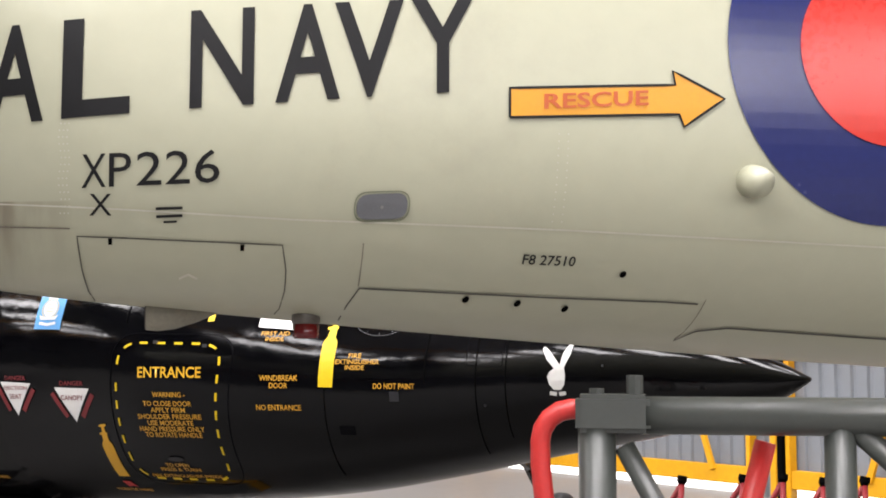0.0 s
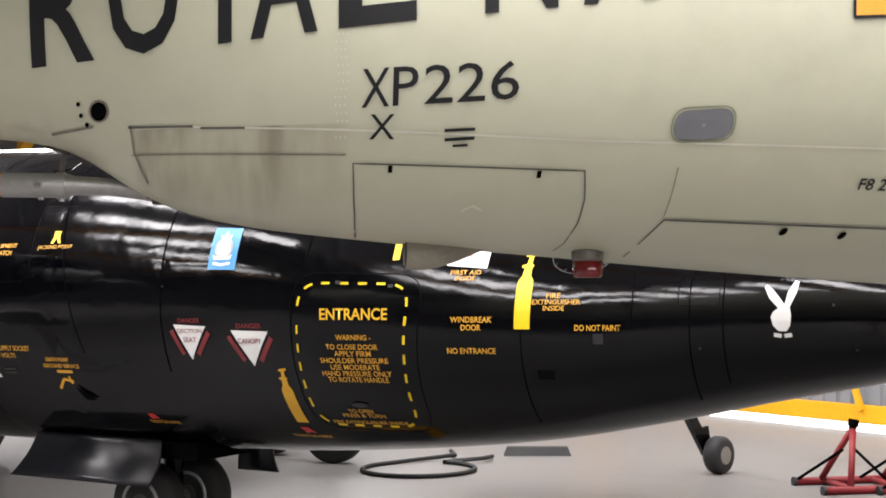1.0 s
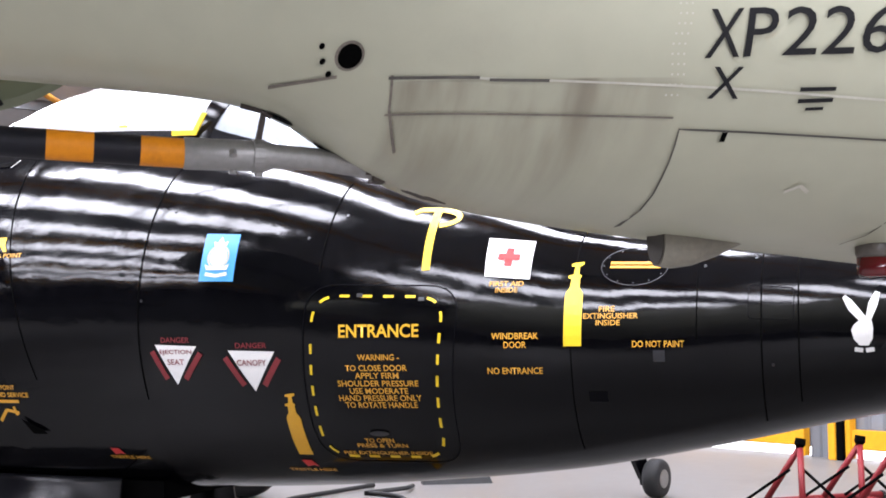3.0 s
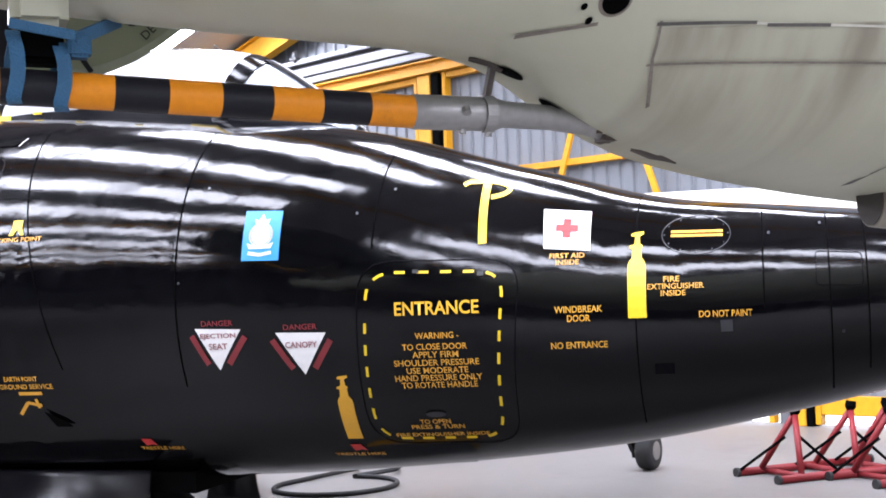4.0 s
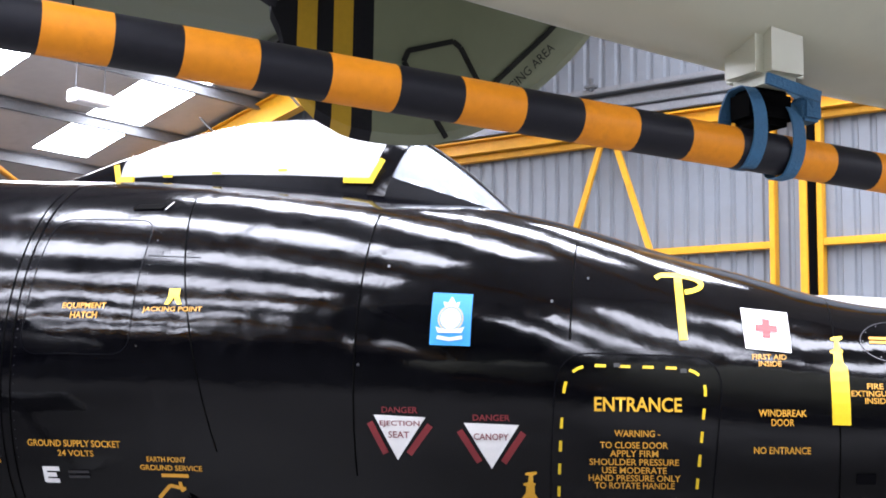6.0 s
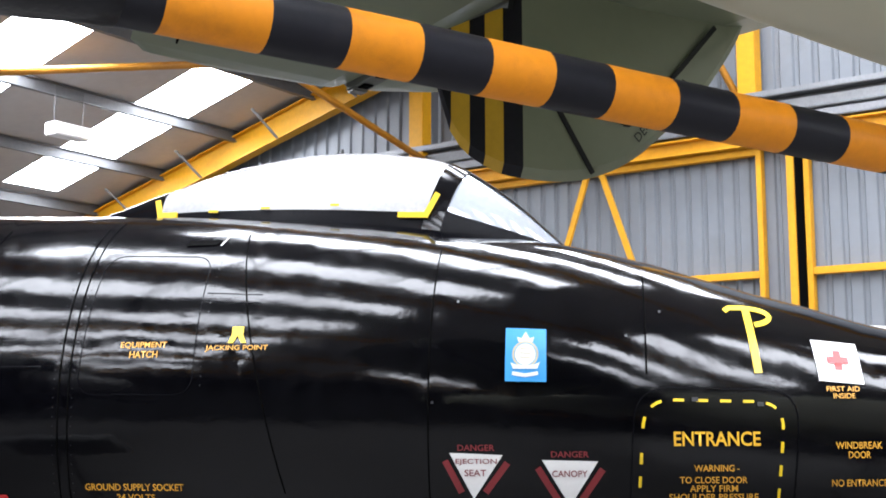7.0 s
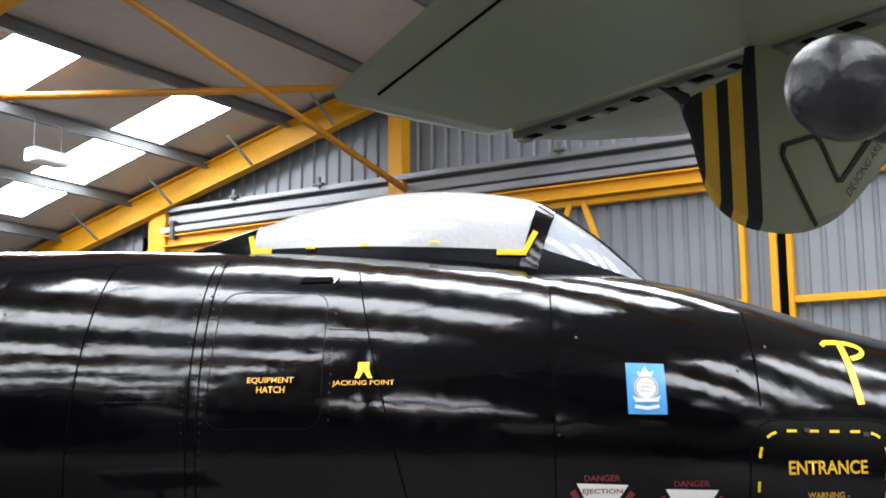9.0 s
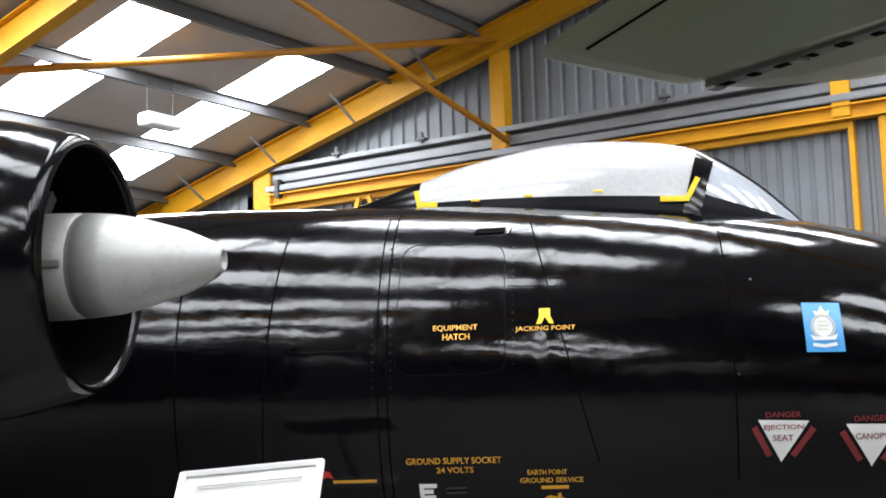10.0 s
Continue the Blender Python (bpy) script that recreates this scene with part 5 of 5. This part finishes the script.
fin_line((((-0.41, 2.26), (-0.555, 2.475), (-0.54, 2.51), (-0.39, 2.56), (-0.365, 2.545), (-0.29, 2.425), (-0.27, 2.425), (-0.06, 2.63), (0.09, 2.79)),), 0.016, MARK_BLK)
bm = letters(lambda s, z: 0.0, "DE-ICING AREA", 0, 0, 0.30, 0.028, 0.0, 0.0, 0.0, 0.80)
for v in bm.verts:
    v.co = (v.co.x - 0.14, 1.65 - 0.0265, v.co.z + 2.49)
nm("lettering", bm, MARK_BLK)


# ---- things on the floor and beyond ----
def hose(pts, r):
    return tube(bmesh.new(), pts, r, 10)


ring_pts = []
for k in range(33):
    a = math.radians(60 + 300 * k / 32)
    ring_pts.append((6.15 + 0.62 * math.cos(a) * 0.75 - 0.30 * math.sin(a), 10.9 + 0.45 * math.cos(a) * 0.6 + 0.45 * math.sin(a), FLOOR + 0.022))
ring_pts = [(7.2, 11.9, FLOOR + 0.022), (6.95, 11.45, FLOOR + 0.04)] + ring_pts + [(7.0, 11.0, FLOOR + 0.05), (7.25, 11.2, FLOOR + 0.03)]
h = thing("air_hose", "black rubber hose looped on the concrete floor", "hose")
part("hose", hose(ring_pts, 0.022), RUBBER, h, smooth=True)

ch = thing("wheel_chock", "low black rubber wheel chock on the floor", "chock", pose(7.85, 11.2, FLOOR, 0, 0, -35))
part("wedge", rings(bmesh.new(), [[(x, -0.1, 0), (x, 0.1, 0), (x * 0.9, 0.05, 0.09), (x * 0.9, -0.05, 0.09)] for x in (-0.36, 0.36)]), RUBBER, ch)
ch2 = thing("wheel_chock", "black angular wheel chock beside the nose wheel", "chock", pose(3.3, 9.05, FLOOR, 0, 0, -60))
part("wedge", rings(bmesh.new(), [[(x, -0.12, 0), (x, 0.12, 0), (x, 0.06, 0.16), (x, -0.06, 0.16)] for x in (-0.14, 0.14)]), RUBBER, ch2)

for x, y, r in ((5.75, 11.9, 0.34), (5.5, 12.9, 0.34)):
    gw = thing("aircraft_wheel", "large black tyre of an aircraft parked beyond", "wheel", pose(x, y, 0, 0, 0, -55), "far wheels")
    bt, bh = bmesh.new(), bmesh.new()
    wheel(bt, bh, 0, 0, FLOOR + r, r, 0.24)
    t = part("tyre", bt, RUBBER, gw, smooth=True)
    part("hub", bh, METAL, t)
    part("leg", tube(bmesh.new(), ((0, 0, FLOOR + r), (0, 0.1, FLOOR + 1.6)), 0.06, 12), METAL, gw)

bx = thing("battery_trolley", "low grey metal box with yellow sides on the floor", "trolley", pose(3.62, 7.42, 0, 0, 0, -57))
part("lid", boxed((-0.32, -0.2, 0.17), (0.32, 0.2, 0.2), 0.012), GALV, bx)
part("body", boxed((-0.31, -0.19, FLOOR + 0.04), (0.31, 0.19, 0.169), 0.01), STEEL_YEL, bx)
part("label", boxed((-0.13, -0.195, -0.02), (-0.03, -0.189, 0.14)), GALV, bx)
for x in (-0.25, 0.25):
    part("foot", boxed((x - 0.05, -0.17, FLOOR), (x + 0.05, 0.17, FLOOR + 0.045)), RUBBER, bx)


def red_stand(x, y, yaw, knob):
    st = thing("red_stand", "red tubular steel support stand with dark screw tops", "stand", pose(x, y, 0, 0, 0, yaw), "red stands")
    z0 = FLOOR + 0.035
    for dy in (-0.28, 0.28):
        part("base_tube", tube(bmesh.new(), ((-0.75, dy, z0), (0.75, dy, z0)), 0.035, 12), STAND_RED, st, smooth=True)
        for xx in (-0.76, 0.76):
            part("foot_pad", tube(bmesh.new(), ((xx - 0.03 * (1 if xx > 0 else -1), dy, z0), (xx, dy, z0)), 0.042, 12), RUBBER, st)
    for xx in (-0.45, 0.0, 0.45):
        part("cross_tube", tube(bmesh.new(), ((xx, -0.28, z0), (xx, 0.28, z0)), 0.026, 10), STAND_RED, st, smooth=True)
    for xx, lean in ((-0.5, 0.18), (0.1, 0.2), (0.55, 0.16)):
        top = (xx + lean, 0.0, knob)
        part("leg", tube(bmesh.new(), ((xx, -0.28, z0), top), 0.028, 10), STAND_RED, st, smooth=True)
        part("leg", tube(bmesh.new(), ((xx, 0.28, z0), top), 0.028, 10), STAND_RED, st, smooth=True)
        part("strut", tube(bmesh.new(), ((xx + 0.42, -0.28, z0), (xx + lean * 0.7, -0.05, knob * 0.62)), 0.014, 8), DARK, st)
        part("strut", tube(bmesh.new(), ((xx - 0.25, 0.28, z0), (xx + lean * 0.6, 0.05, knob * 0.5)), 0.014, 8), DARK, st)
        part("screw_top", tube(bmesh.new(), ((top[0] - 0.01, 0, knob - 0.03), (top[0], 0, knob + 0.02), (top[0] + 0.01, 0, knob + 0.07)), [0.02, 0.05, 0.045], 12), DARK, st)
    return st


red_stand(8.98, 7.62, -24, 0.40)
red_stand(9.15, 6.85, -24, 0.42)

# pale aircraft body standing behind the black nose
pale = thing("pale_aircraft", "cream-white rounded fuselage of another parked aircraft", "aircraft", pose(6.95, 6.55, 0, 0, 0, -62))
PALE_SKIN = mat("cream_paint", (0.44, 0.43, 0.39), 0.35, vary=0.05, scale=3)
prof = ((-6.0, 0.55), (-3.0, 0.62), (-0.6, 0.62), (0.1, 0.58), (0.4, 0.47), (0.56, 0.3), (0.62, 0.05))
part("fuselage", rings(bmesh.new(), [[(s, r * math.cos(a), 1.60 + r * math.sin(a)) for a in [2 * math.pi * k / 40 for k in range(40)]] for s, r in prof]), PALE_SKIN, pale, smooth=True)
to_pale = pale.matrix_basis.inverted() @ pose(8.4, 9.08, 0, 0, 0, 10)
bt, bh = bmesh.new(), bmesh.new()
wheel(bt, bh, 0, 0, FLOOR + 0.18, 0.18, 0.16)
bt.transform(to_pale)
bh.transform(to_pale)
t = part("tyre", bt, RUBBER, pale, "small black tyre", True)
part("hub", bh, METAL, t, "dull grey hub")
for name, a, b, wd, ht in (("strut", (-0.02, 0.12, FLOOR + 0.2), (-0.3, 0.17, 0.5), 0.05, 0.12), ("fork", (0, 0.12, FLOOR + 0.12), (-0.06, 0.13, 0.3), 0.04, 0.1), ("stay", (-0.29, 0.16, 0.48), (-2.3, -0.5, 1.35), 0.06, 0.1)):
    bm = beam(bmesh.new(), a, b, wd, ht)
    bm.transform(to_pale)
    part(name, bm, BLACK, pale, "dark sloping strut")

# information board in front of the black jet
board = thing("information_board", "white framed information board on a post", "sign", JET @ pose(-1.30, -1.83, 0, 0, 0, 2))
part("panel", rings(bmesh.new(), [[(x, 0.0, 1.25 + 0.07 * x), (x, -0.25, 0.95 + 0.07 * x), (x, -0.235, 0.935 + 0.07 * x), (x, 0.015, 1.235 + 0.07 * x)] for x in (-0.315, 0.315)]), mat("pale_printed_panel", (0.5, 0.5, 0.47), 0.4, vary=0.08, scale=12), board)
for a, b in (((-0.32, 0.0), (0.32, 0.0)), ((-0.32, -0.25), (0.32, -0.25))):
    part("frame_rail", beam(bmesh.new(), (a[0], a[1], 1.258 + 0.07 * a[0] + a[1] * 1.2), (b[0], b[1], 1.258 + 0.07 * b[0] + b[1] * 1.2), 0.03, 0.025), LAMP_W, board)
for x in (-0.315, 0.315):
    part("frame_rail", beam(bmesh.new(), (x, 0.0, 1.26 + 0.07 * x), (x, -0.25, 0.96 + 0.07 * x), 0.03, 0.025), LAMP_W, board)
part("post", tube(bmesh.new(), ((0, -0.1, FLOOR), (0, -0.1, 1.06)), 0.025, 12), METAL, board)
part("foot", boxed((-0.2, -0.3, FLOOR), (0.2, 0.1, FLOOR + 0.02)), METAL, board)
part("print_line", beam(bmesh.new(), (-0.24, -0.055, 1.20 - 0.017), (0.24, -0.055, 1.20 + 0.017), 0.008, 0.003), SEAM, board)

# daylight that shows under the closed doors
bm = bmesh.new()
box(bm, (12.62, 4.2, FLOOR), (12.64, 20.5, FLOOR + 0.10))
structure("backdrop", bm, glow("outdoor_daylight", (0.97, 0.98, 1.0), 6.0))
